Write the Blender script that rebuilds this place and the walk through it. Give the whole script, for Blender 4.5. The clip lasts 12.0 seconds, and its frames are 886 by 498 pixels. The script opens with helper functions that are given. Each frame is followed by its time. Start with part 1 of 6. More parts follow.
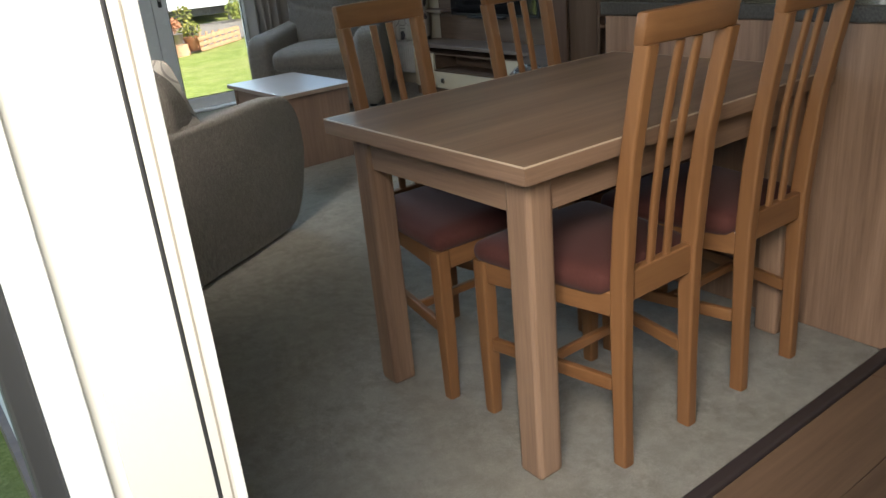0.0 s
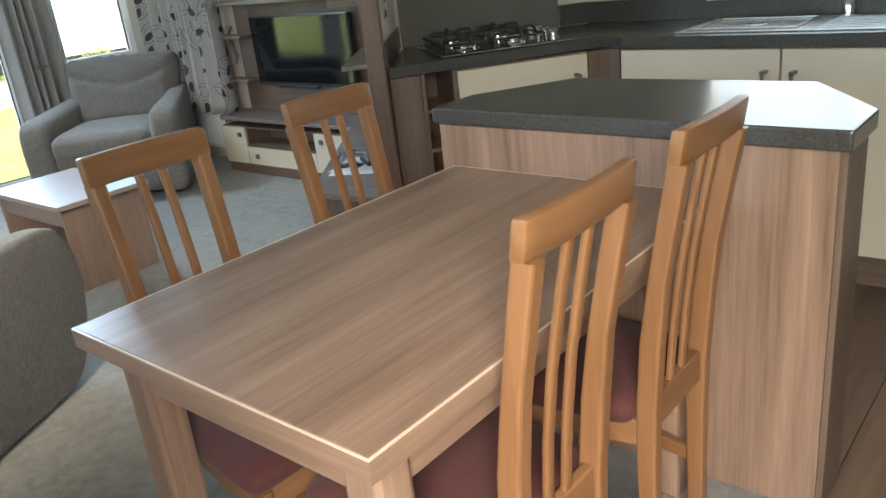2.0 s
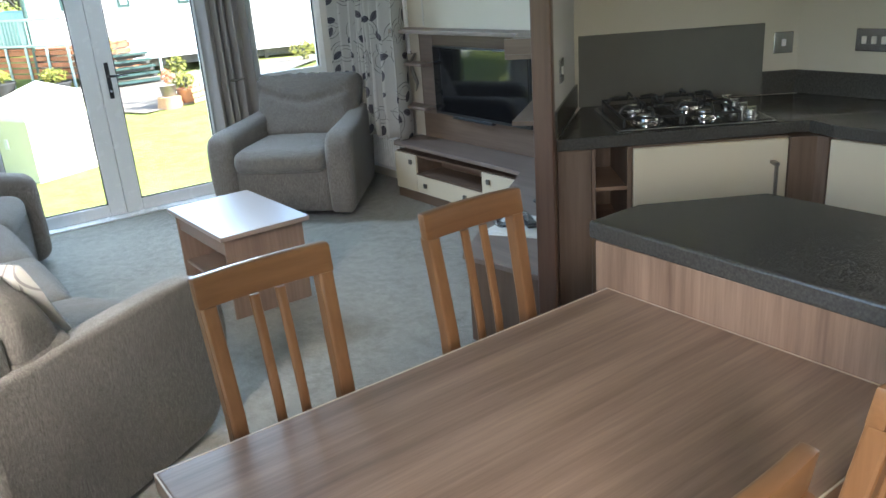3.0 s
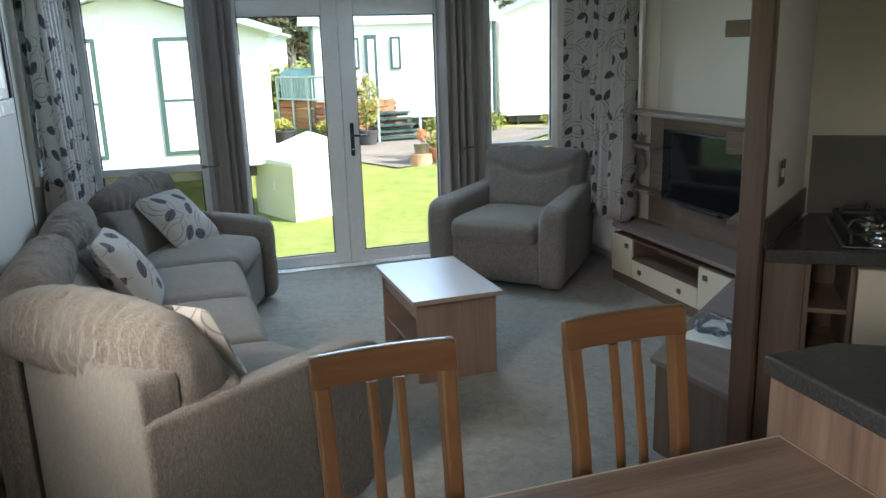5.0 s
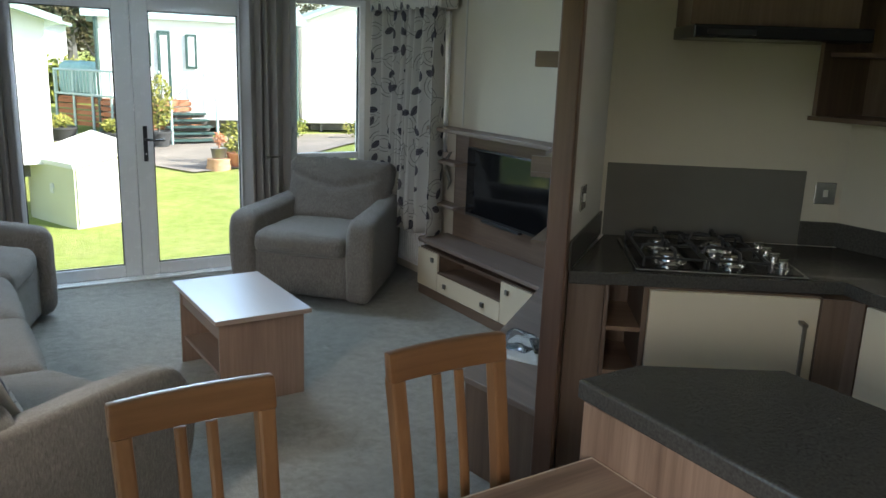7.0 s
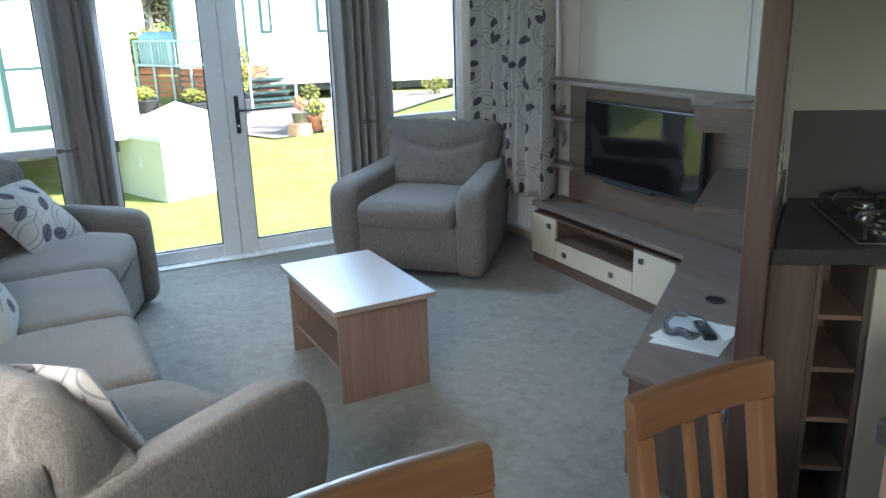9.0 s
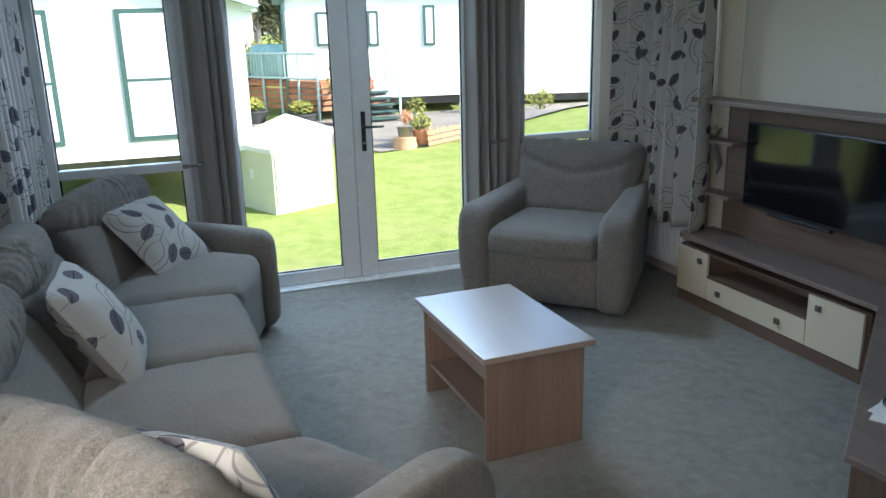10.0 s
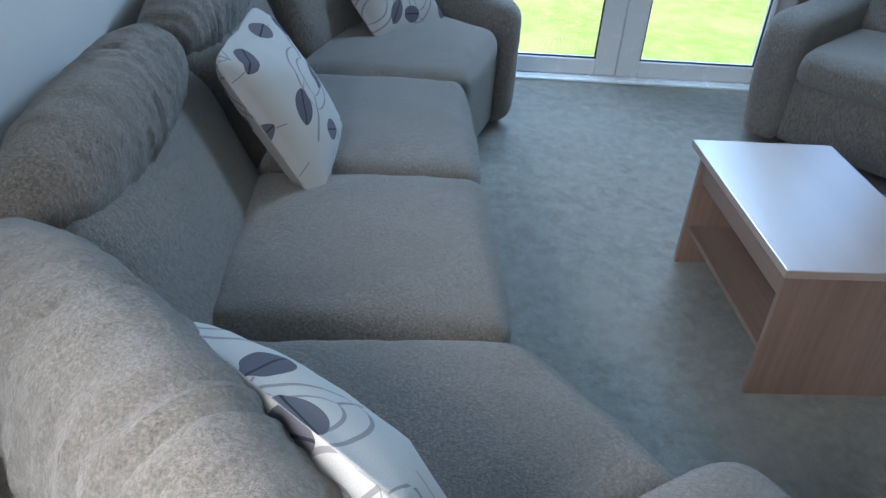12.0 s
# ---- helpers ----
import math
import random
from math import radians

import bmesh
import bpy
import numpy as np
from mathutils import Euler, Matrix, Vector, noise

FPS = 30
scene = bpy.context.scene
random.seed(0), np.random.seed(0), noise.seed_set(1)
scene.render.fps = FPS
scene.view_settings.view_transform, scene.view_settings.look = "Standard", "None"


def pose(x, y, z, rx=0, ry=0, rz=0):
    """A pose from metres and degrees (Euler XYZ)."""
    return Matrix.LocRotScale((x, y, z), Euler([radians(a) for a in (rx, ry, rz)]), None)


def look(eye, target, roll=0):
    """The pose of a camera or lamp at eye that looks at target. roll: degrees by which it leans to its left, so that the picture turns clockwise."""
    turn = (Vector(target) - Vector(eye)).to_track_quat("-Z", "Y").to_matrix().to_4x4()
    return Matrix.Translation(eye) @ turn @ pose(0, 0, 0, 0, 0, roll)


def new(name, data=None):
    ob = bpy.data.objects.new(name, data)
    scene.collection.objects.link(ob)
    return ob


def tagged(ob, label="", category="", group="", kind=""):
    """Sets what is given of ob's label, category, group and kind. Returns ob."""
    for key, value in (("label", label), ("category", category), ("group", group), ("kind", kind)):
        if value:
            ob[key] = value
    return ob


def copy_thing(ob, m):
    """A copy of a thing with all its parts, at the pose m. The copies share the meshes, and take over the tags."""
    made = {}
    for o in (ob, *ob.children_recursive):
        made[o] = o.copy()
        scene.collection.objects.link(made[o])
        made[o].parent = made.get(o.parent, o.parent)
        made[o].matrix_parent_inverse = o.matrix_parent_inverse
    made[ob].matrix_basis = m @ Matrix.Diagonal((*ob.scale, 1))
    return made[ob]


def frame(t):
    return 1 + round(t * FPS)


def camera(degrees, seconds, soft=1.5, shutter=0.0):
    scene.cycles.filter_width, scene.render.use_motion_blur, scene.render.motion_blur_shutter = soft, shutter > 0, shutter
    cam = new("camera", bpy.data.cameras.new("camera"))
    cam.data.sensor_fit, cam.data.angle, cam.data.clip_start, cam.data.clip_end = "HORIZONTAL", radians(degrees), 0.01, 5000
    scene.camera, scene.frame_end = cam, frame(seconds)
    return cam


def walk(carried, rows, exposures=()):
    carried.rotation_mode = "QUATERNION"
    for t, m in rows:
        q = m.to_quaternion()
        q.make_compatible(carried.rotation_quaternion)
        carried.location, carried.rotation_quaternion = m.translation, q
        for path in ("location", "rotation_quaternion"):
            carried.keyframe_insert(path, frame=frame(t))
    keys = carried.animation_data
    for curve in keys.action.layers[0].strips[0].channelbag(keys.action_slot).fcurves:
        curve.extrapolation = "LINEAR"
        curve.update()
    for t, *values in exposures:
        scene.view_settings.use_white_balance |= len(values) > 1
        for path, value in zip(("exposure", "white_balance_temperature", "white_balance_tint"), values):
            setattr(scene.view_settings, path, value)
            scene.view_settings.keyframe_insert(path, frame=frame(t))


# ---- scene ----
cam = camera(58.9, 12.0)
PATH = [
    (0, (0.203, 0.146, 1.154), (1.284, 1.655, 0.41), -5.4),
    (0.5, (0.27, 0.289, 1.267), (1.451, 1.697, 0.476), -6.2),
    (1, (0.378, 0.392, 1.262), (1.559, 1.794, 0.463), -9.1),
    (1.5, (0.49, 0.466, 1.277), (1.822, 1.731, 0.486), -9.3),
    (2, (0.619, 0.556, 1.3), (2.019, 1.796, 0.591), -6.5),
    (2.5, (0.801, 0.608, 1.409), (2.032, 2.025, 0.718), -4.7),
    (3, (0.901, 0.702, 1.499), (1.986, 2.241, 0.825), -4.3),
    (3.5, (0.997, 0.725, 1.526), (1.949, 2.383, 0.94), -2.8),
    (5.5, (1.145, 0.694, 1.537), (1.695, 2.556, 1.056), -2.1),
    (6, (1.159, 0.689, 1.559), (1.823, 2.522, 1.112), 0.8),
    (6.5, (1.12, 0.728, 1.558), (2.013, 2.463, 1.12), 2.6),
    (8.5, (1.112, 1.101, 1.553), (2.295, 2.625, 1.026), 1.0),
    (9, (1.121, 1.281, 1.536), (1.986, 2.989, 0.956), -1.7),
    (9.5, (1.095, 1.485, 1.538), (1.801, 3.265, 0.962), -2.0),
    (10, (1.037, 1.716, 1.534), (1.702, 3.522, 0.992), -1.5),
    (10.5, (1.074, 1.962, 1.506), (1.582, 3.816, 0.957), -1.6),
    (11, (1.088, 2.149, 1.453), (1.385, 3.978, 0.699), -0.3),
    (11.5, (1.05, 2.34, 1.417), (1.35, 4.072, 0.462), 4.4),
    (12, (1.103, 2.53, 1.418), (1.225, 4.204, 0.33), 4.6),
]
EXPOSURES = [(0, 1.75, 6500, 10), (0.5, 2.2, 6500, 10), (1, 2.7, 6400, 10), (1.5, 2.8, 6300, 10), (2, 2.95, 6300, 10), (2.5, 2.85, 6100, 10), (3, 2.85, 6000, 10), (3.5, 2.75, 5900, 10), (5.5, 1.9, 6300, 10),
             (6, 1.9, 6300, 10), (6.5, 1.9, 6300, 10), (8.5, 2.65, 5800, 10), (9, 2.55, 5700, 10), (9.5, 2.25, 5700, 10), (10, 1.98, 5900, 10), (10.5, 1.88, 5800, 10), (11, 1.85, 5700, 10), (11.5, 2.02, 5500, 10), (12, 2.3, 5300, 10)]
walk(cam, [(t, look(eye, target, roll)) for t, eye, target, roll in PATH], EXPOSURES)

# ---- world, sun and exposure ----
SUN_AZ, SUN_EL = 128.0, 34.0          # degrees clockwise from +y (ahead), and above the horizon
world = bpy.data.worlds.new("world")
scene.world = world
world.use_nodes = True
wn = world.node_tree.nodes
sky = wn.new("ShaderNodeTexSky")
sky.sky_type = "NISHITA"
sky.sun_disc = False
sky.sun_elevation = radians(SUN_EL)
sky.sun_rotation = radians(SUN_AZ)
wn["Background"].inputs["Strength"].default_value = 0.15
world.node_tree.links.new(sky.outputs[0], wn["Background"].inputs["Color"])
sun = new("sun", bpy.data.lights.new("sun", "SUN"))
sun.data.energy = 3.8
sun.data.angle = radians(0.6)
sun.data.color = (1.0, 0.95, 0.87)
sd = Vector((math.sin(radians(SUN_AZ)) * math.cos(radians(SUN_EL)), math.cos(radians(SUN_AZ)) * math.cos(radians(SUN_EL)), math.sin(radians(SUN_EL))))
sun.matrix_world = look(sd * 40, (0, 0, 0))


def sky_lamp(name, eye, target, w, h, power, color, spread=180):
    """An area lamp in an opening, in place of the sky's light through it."""
    o = new(name, bpy.data.lights.new(name, "AREA"))
    o.data.shape, o.data.size, o.data.size_y, o.data.energy, o.data.color = "RECTANGLE", w, h, power, color
    o.data.spread = radians(spread)
    o.matrix_world = look(eye, target)
    return o


sky_lamp("entrance_skylight", (-0.06, 0.05, 1.62), (1.42, 1.05, 0.0), 0.7, 0.6, 4.4, (1.0, 0.90, 0.77), 84)
sky_lamp("kitchen_window_skylight", (4.2, 1.23, 1.38), (3.0, 1.23, 1.2), 1.2, 0.66, 1.2, (1.0, 0.96, 0.9))
sky_lamp("fanlight_skylight", (2.2, 6.52, 2.16), (1.3, 4.4, 0.0), 1.5, 0.2, 14, (0.62, 0.81, 1.0), 125)
sky_lamp("side_window_skylight", (0.2, 3.98, 1.66), (1.5, 3.98, 1.2), 1.15, 0.44, 1.8, (0.8, 0.9, 1.0))
# lamp of an unseen window, added to warm the near sofa end
sky_lamp("unseen_window_skylight", (0.24, 2.25, 1.55), (0.82, 3.25, 0.85), 0.7, 0.6, 3.5, (1.0, 0.90, 0.76), 75)


# ---- materials ----
def srgb(r, g, b):
    return tuple(((c / 255 / 12.92) if c / 255 <= 0.04045 else ((c / 255 + 0.055) / 1.055) ** 2.4) for c in (r, g, b)) + (1,)


def base_mat(name, rough=0.5, metal=0.0, spec=0.5):
    m = bpy.data.materials.new(name)
    m.use_nodes = True
    n, l = m.node_tree.nodes, m.node_tree.links
    b = n["Principled BSDF"]
    b.inputs["Roughness"].default_value = rough
    b.inputs["Metallic"].default_value = metal
    b.inputs["Specular IOR Level"].default_value = spec
    return m, n, l, b


def coords(n, l, scale=(1, 1, 1), kind="Object"):
    c = n.new("ShaderNodeTexCoord")
    mp = n.new("ShaderNodeMapping")
    mp.inputs["Scale"].default_value = scale
    l.new(c.outputs[kind], mp.inputs["Vector"])
    return mp.outputs["Vector"]


def noise_tex(n, l, vec, scale, detail=4, rough=0.55):
    t = n.new("ShaderNodeTexNoise")
    t.inputs["Scale"].default_value = scale
    t.inputs["Detail"].default_value = detail
    t.inputs["Roughness"].default_value = rough
    l.new(vec, t.inputs["Vector"])
    return t.outputs["Fac"]


def ramp(n, l, fac, stops):
    r = n.new("ShaderNodeValToRGB")
    e = r.color_ramp.elements
    while len(e) < len(stops):
        e.new(0.5)
    for el, (p, c) in zip(e, stops):
        el.position, el.color = p, (*c[:3], 1)
    l.new(fac, r.inputs["Fac"])
    return r.outputs["Color"]


def mix(n, l, a, b, fac, mode="MIX"):
    x = n.new("ShaderNodeMix")
    x.data_type, x.blend_type = "RGBA", mode
    for s, v in ((x.inputs["Factor"], fac), (x.inputs["A"], a), (x.inputs["B"], b)):
        if isinstance(v, (int, float)):
            s.default_value = v
        elif isinstance(v, tuple):
            s.default_value = (*v[:3], 1)
        else:
            l.new(v, s)
    return x.outputs["Result"]


def bump(n, l, b, height, strength=0.3, dist=0.002):
    k = n.new("ShaderNodeBump")
    k.inputs["Strength"].default_value = strength
    k.inputs["Distance"].default_value = dist
    l.new(height, k.inputs["Height"])
    l.new(k.outputs["Normal"], b.inputs["Normal"])


def tint(c, k):
    return tuple(min(1, v * k) for v in c[:3])


def plain(name, col, rough=0.5, metal=0.0, var=0.12, scale=6.0, grain=0.0, gscale=300.0, spec=0.5):
    """Paint, plastic or metal with faint large stains and fine grain."""
    m, n, l, b = base_mat(name, rough, metal, spec)
    v = coords(n, l)
    big = noise_tex(n, l, v, scale, 5)
    l.new(ramp(n, l, big, [(0.25, tint(col, 1 - var)), (0.75, tint(col, 1 + var))]), b.inputs["Base Color"])
    r = n.new("ShaderNodeMapRange")
    r.inputs["To Min"].default_value, r.inputs["To Max"].default_value = max(0.02, rough - 0.06), min(1, rough + 0.08)
    l.new(noise_tex(n, l, v, scale * 3, 3), r.inputs["Value"])
    l.new(r.outputs["Result"], b.inputs["Roughness"])
    if grain:
        bump(n, l, b, noise_tex(n, l, v, gscale, 2), grain, 0.001)
    return m


def wood(name, light, dark, axis="X", rough=0.35, scale=1.0, seed=0.0, per=0.0):
    """Wood grain that runs along one axis of the object."""
    m, n, l, b = base_mat(name, rough, 0, 0.4)
    s = {"X": (1.2, 26, 26), "Y": (26, 1.2, 26), "Z": (26, 26, 1.2)}[axis]
    c = n.new("ShaderNodeTexCoord")
    info = n.new("ShaderNodeObjectInfo")
    add = n.new("ShaderNodeVectorMath")
    add.operation = "MULTIPLY_ADD"
    add.inputs[1].default_value = (7.3, 5.1, 3.7)
    l.new(info.outputs["Random"], add.inputs[0])
    l.new(c.outputs["Object"], add.inputs[2])
    mp = n.new("ShaderNodeMapping")
    mp.inputs["Scale"].default_value = tuple(k * scale for k in s)
    mp.inputs["Location"].default_value = (seed, seed * 1.7, seed * 0.6)
    l.new(add.outputs[0], mp.inputs["Vector"])
    v = mp.outputs["Vector"]
    big = noise_tex(n, l, v, 0.55, 4, 0.6)
    fine = noise_tex(n, l, v, 2.6, 6, 0.7)
    k = mix(n, l, big, fine, 0.45)
    col = ramp(n, l, k, [(0.32, dark), (0.5, tuple((a + c2) / 2 for a, c2 in zip(light, dark))), (0.68, light)])
    if per:
        h = n.new("ShaderNodeHueSaturation")
        r = n.new("ShaderNodeMapRange")
        r.inputs["To Min"].default_value, r.inputs["To Max"].default_value = 1 - per, 1 + per
        l.new(info.outputs["Random"], r.inputs["Value"])
        l.new(r.outputs["Result"], h.inputs["Value"])
        l.new(col, h.inputs["Color"])
        col = h.outputs["Color"]
    l.new(col, b.inputs["Base Color"])
    rr = n.new("ShaderNodeMapRange")
    rr.inputs["To Min"].default_value, rr.inputs["To Max"].default_value = rough - 0.05, rough + 0.12
    l.new(fine, rr.inputs["Value"])
    l.new(rr.outputs["Result"], b.inputs["Roughness"])
    bump(n, l, b, fine, 0.12, 0.001)
    return m


def fabric(name, col, weave=420.0, rough=0.95, var=0.25, strength=0.5, sheen=0.25):
    m, n, l, b = base_mat(name, rough, 0, 0.15)
    v = coords(n, l)
    big = noise_tex(n, l, v, 5, 4)
    stretch = coords(n, l, (1.0, 1.0, 0.35))
    fine = noise_tex(n, l, stretch, weave, 3, 0.7)
    c = ramp(n, l, fine, [(0.3, tint(col, 1 - var)), (0.7, tint(col, 1 + var))])
    c = mix(n, l, c, tint(col, 0.82), ramp(n, l, big, [(0.4, (0, 0, 0)), (0.75, (0.6, 0.6, 0.6))]))
    l.new(c, b.inputs["Base Color"])
    b.inputs["Sheen Weight"].default_value = sheen
    b.inputs["Sheen Roughness"].default_value = 0.5
    bump(n, l, b, fine, strength, 0.002)
    return m


def chenille(name, col):
    """Slubbed upholstery: short pale dashes over a darker ground, with soft worn patches."""
    m, n, l, b = base_mat(name, 0.95, 0, 0.12)
    big = noise_tex(n, l, coords(n, l), 4, 5, 0.6)
    dash = noise_tex(n, l, coords(n, l, (1.0, 1.0, 0.3)), 190, 4, 0.75)
    fine = noise_tex(n, l, coords(n, l, (0.35, 1.0, 1.0)), 420, 3, 0.8)
    k = mix(n, l, dash, fine, 0.4)
    c = ramp(n, l, k, [(0.35, tint(col, 0.43)), (0.5, tint(col, 0.92)), (0.65, tint(col, 1.62))])
    c = mix(n, l, c, tint(col, 0.72), ramp(n, l, big, [(0.4, (0, 0, 0)), (0.75, (0.55, 0.55, 0.55))]))
    l.new(c, b.inputs["Base Color"])
    b.inputs["Sheen Weight"].default_value = 0.3
    b.inputs["Sheen Roughness"].default_value = 0.45
    bump(n, l, b, k, 1.0, 0.006)
    return m


def carpet_mat():
    """Cut pile: fine tufts, thumb-wide brushed marks and broad trodden patches."""
    m, n, l, b = base_mat("carpet", 1.0, 0, 0.05)
    v = coords(n, l)
    a = noise_tex(n, l, v, 3.2, 5, 0.6)
    p = noise_tex(n, l, v, 17, 6, 0.72)
    q = noise_tex(n, l, coords(n, l, (1.0, 0.55, 1.0)), 48, 4, 0.7)
    f = noise_tex(n, l, v, 260, 4, 0.85)
    c = ramp(n, l, f, [(0.3, (0.13, 0.123, 0.108)), (0.7, (0.43, 0.41, 0.362))])
    c = mix(n, l, c, (0.128, 0.12, 0.105), ramp(n, l, p, [(0.42, (0, 0, 0)), (0.60, (0.50, 0.50, 0.50))]))
    c = mix(n, l, c, (0.43, 0.41, 0.362), ramp(n, l, q, [(0.50, (0, 0, 0)), (0.66, (0.28, 0.28, 0.28))]))
    c = mix(n, l, c, (0.31, 0.293, 0.258), ramp(n, l, a, [(0.42, (0, 0, 0)), (0.68, (0.5, 0.5, 0.5))]))
    l.new(c, b.inputs["Base Color"])
    k = mix(n, l, mix(n, l, p, q, 0.6), f, 0.6)
    bump(n, l, b, k, 0.9, 0.009)
    b.inputs["Sheen Weight"].default_value = 0.2
    return m


def leafy(name, ground, scale=5.0, density=0.72, kind="UV"):
    """Cloth printed with dark leaves and thin ring motifs."""
    m, n, l, b = base_mat(name, 0.9, 0, 0.15)
    v = coords(n, l, (1, 1, 1), kind)

    def math_node(op, a, c=None):
        x = n.new("ShaderNodeMath")
        x.operation = op
        for s, w in zip(x.inputs, (a, c)):
            if w is None:
                continue
            if isinstance(w, (int, float)):
                s.default_value = w
            else:
                l.new(w, s)
        return x.outputs[0]

    def cells(sc, off):
        mp = n.new("ShaderNodeMapping")
        mp.inputs["Scale"].default_value = (sc, sc, sc)
        mp.inputs["Location"].default_value = off
        l.new(v, mp.inputs["Vector"])
        vo = n.new("ShaderNodeTexVoronoi")
        vo.voronoi_dimensions = "2D"
        vo.inputs["Randomness"].default_value = 0.55
        vo.inputs["Scale"].default_value = 1
        l.new(mp.outputs[0], vo.inputs["Vector"])
        sub = n.new("ShaderNodeVectorMath")
        sub.operation = "SUBTRACT"
        l.new(mp.outputs[0], sub.inputs[0])
        l.new(vo.outputs["Position"], sub.inputs[1])
        sep = n.new("ShaderNodeSeparateColor")
        l.new(vo.outputs["Color"], sep.inputs[0])
        rot = n.new("ShaderNodeVectorRotate")
        rot.rotation_type = "Z_AXIS"
        l.new(sub.outputs[0], rot.inputs["Vector"])
        l.new(math_node("MULTIPLY", sep.outputs[0], 6.28), rot.inputs["Angle"])
        xyz = n.new("ShaderNodeSeparateXYZ")
        l.new(rot.outputs[0], xyz.inputs[0])
        return xyz.outputs[0], xyz.outputs[1], sep.outputs[1]

    def leaf(x, y, half, wide):
        q = math_node("DIVIDE", x, half)
        edge = math_node("MULTIPLY", math_node("POWER", math_node("MAXIMUM", math_node("SUBTRACT", 1.0, math_node("MULTIPLY", q, q)), 0.0), 0.65), wide)
        return math_node("SUBTRACT", edge, math_node("ABSOLUTE", y))

    x, y, r = cells(scale, (0, 0, 0))
    body = leaf(x, y, 0.31, 0.175)
    solid = math_node("MULTIPLY", math_node("GREATER_THAN", body, 0.0), math_node("LESS_THAN", r, density))
    vein = math_node("LESS_THAN", math_node("ABSOLUTE", y), 0.012)
    stem = math_node("MULTIPLY", math_node("LESS_THAN", math_node("ABSOLUTE", math_node("ADD", y, math_node("MULTIPLY", math_node("MULTIPLY", x, x), 0.6))), 0.011), math_node("GREATER_THAN", x, 0.3))
    x2, y2, r2 = cells(scale * 0.62, (3.3, 1.7, 0))
    ring = leaf(x2, y2, 0.4, 0.27)
    ring = math_node("MULTIPLY", math_node("LESS_THAN", math_node("ABSOLUTE", ring), 0.014), math_node("LESS_THAN", r2, 0.8))
    spiral = leaf(x2, y2, 0.24, 0.16)
    spiral = math_node("MULTIPLY", math_node("LESS_THAN", math_node("ABSOLUTE", spiral), 0.012), math_node("LESS_THAN", r2, 0.8))
    fine = noise_tex(n, l, v, 500, 2)
    g = ramp(n, l, fine, [(0.3, tint(ground, 0.88)), (0.7, tint(ground, 1.06))])
    g = mix(n, l, g, (0.21, 0.20, 0.20), math_node("MAXIMUM", math_node("MAXIMUM", ring, spiral), stem))
    dark = mix(n, l, (0.075, 0.075, 0.095), (0.13, 0.12, 0.13), r)
    g = mix(n, l, g, dark, solid)
    g = mix(n, l, g, (0.03, 0.03, 0.035), math_node("MULTIPLY", solid, vein))
    l.new(g, b.inputs["Base Color"])
    bump(n, l, b, fine, 0.3, 0.001)
    return m


def glass_mat(name, tone=(1, 1, 1), rough=0.0):
    m, n, l, b = base_mat(name, rough)
    out = n["Material Output"]
    tr = n.new("ShaderNodeBsdfTransparent")
    tr.inputs["Color"].default_value = (*tone, 1)
    gl = n.new("ShaderNodeBsdfGlossy")
    gl.inputs["Roughness"].default_value = rough
    fr = n.new("ShaderNodeFresnel")
    fr.inputs["IOR"].default_value = 1.4
    mx = n.new("ShaderNodeMixShader")
    l.new(fr.outputs[0], mx.inputs[0])
    l.new(tr.outputs[0], mx.inputs[1])
    l.new(gl.outputs[0], mx.inputs[2])
    l.new(mx.outputs[0], out.inputs["Surface"])
    return m


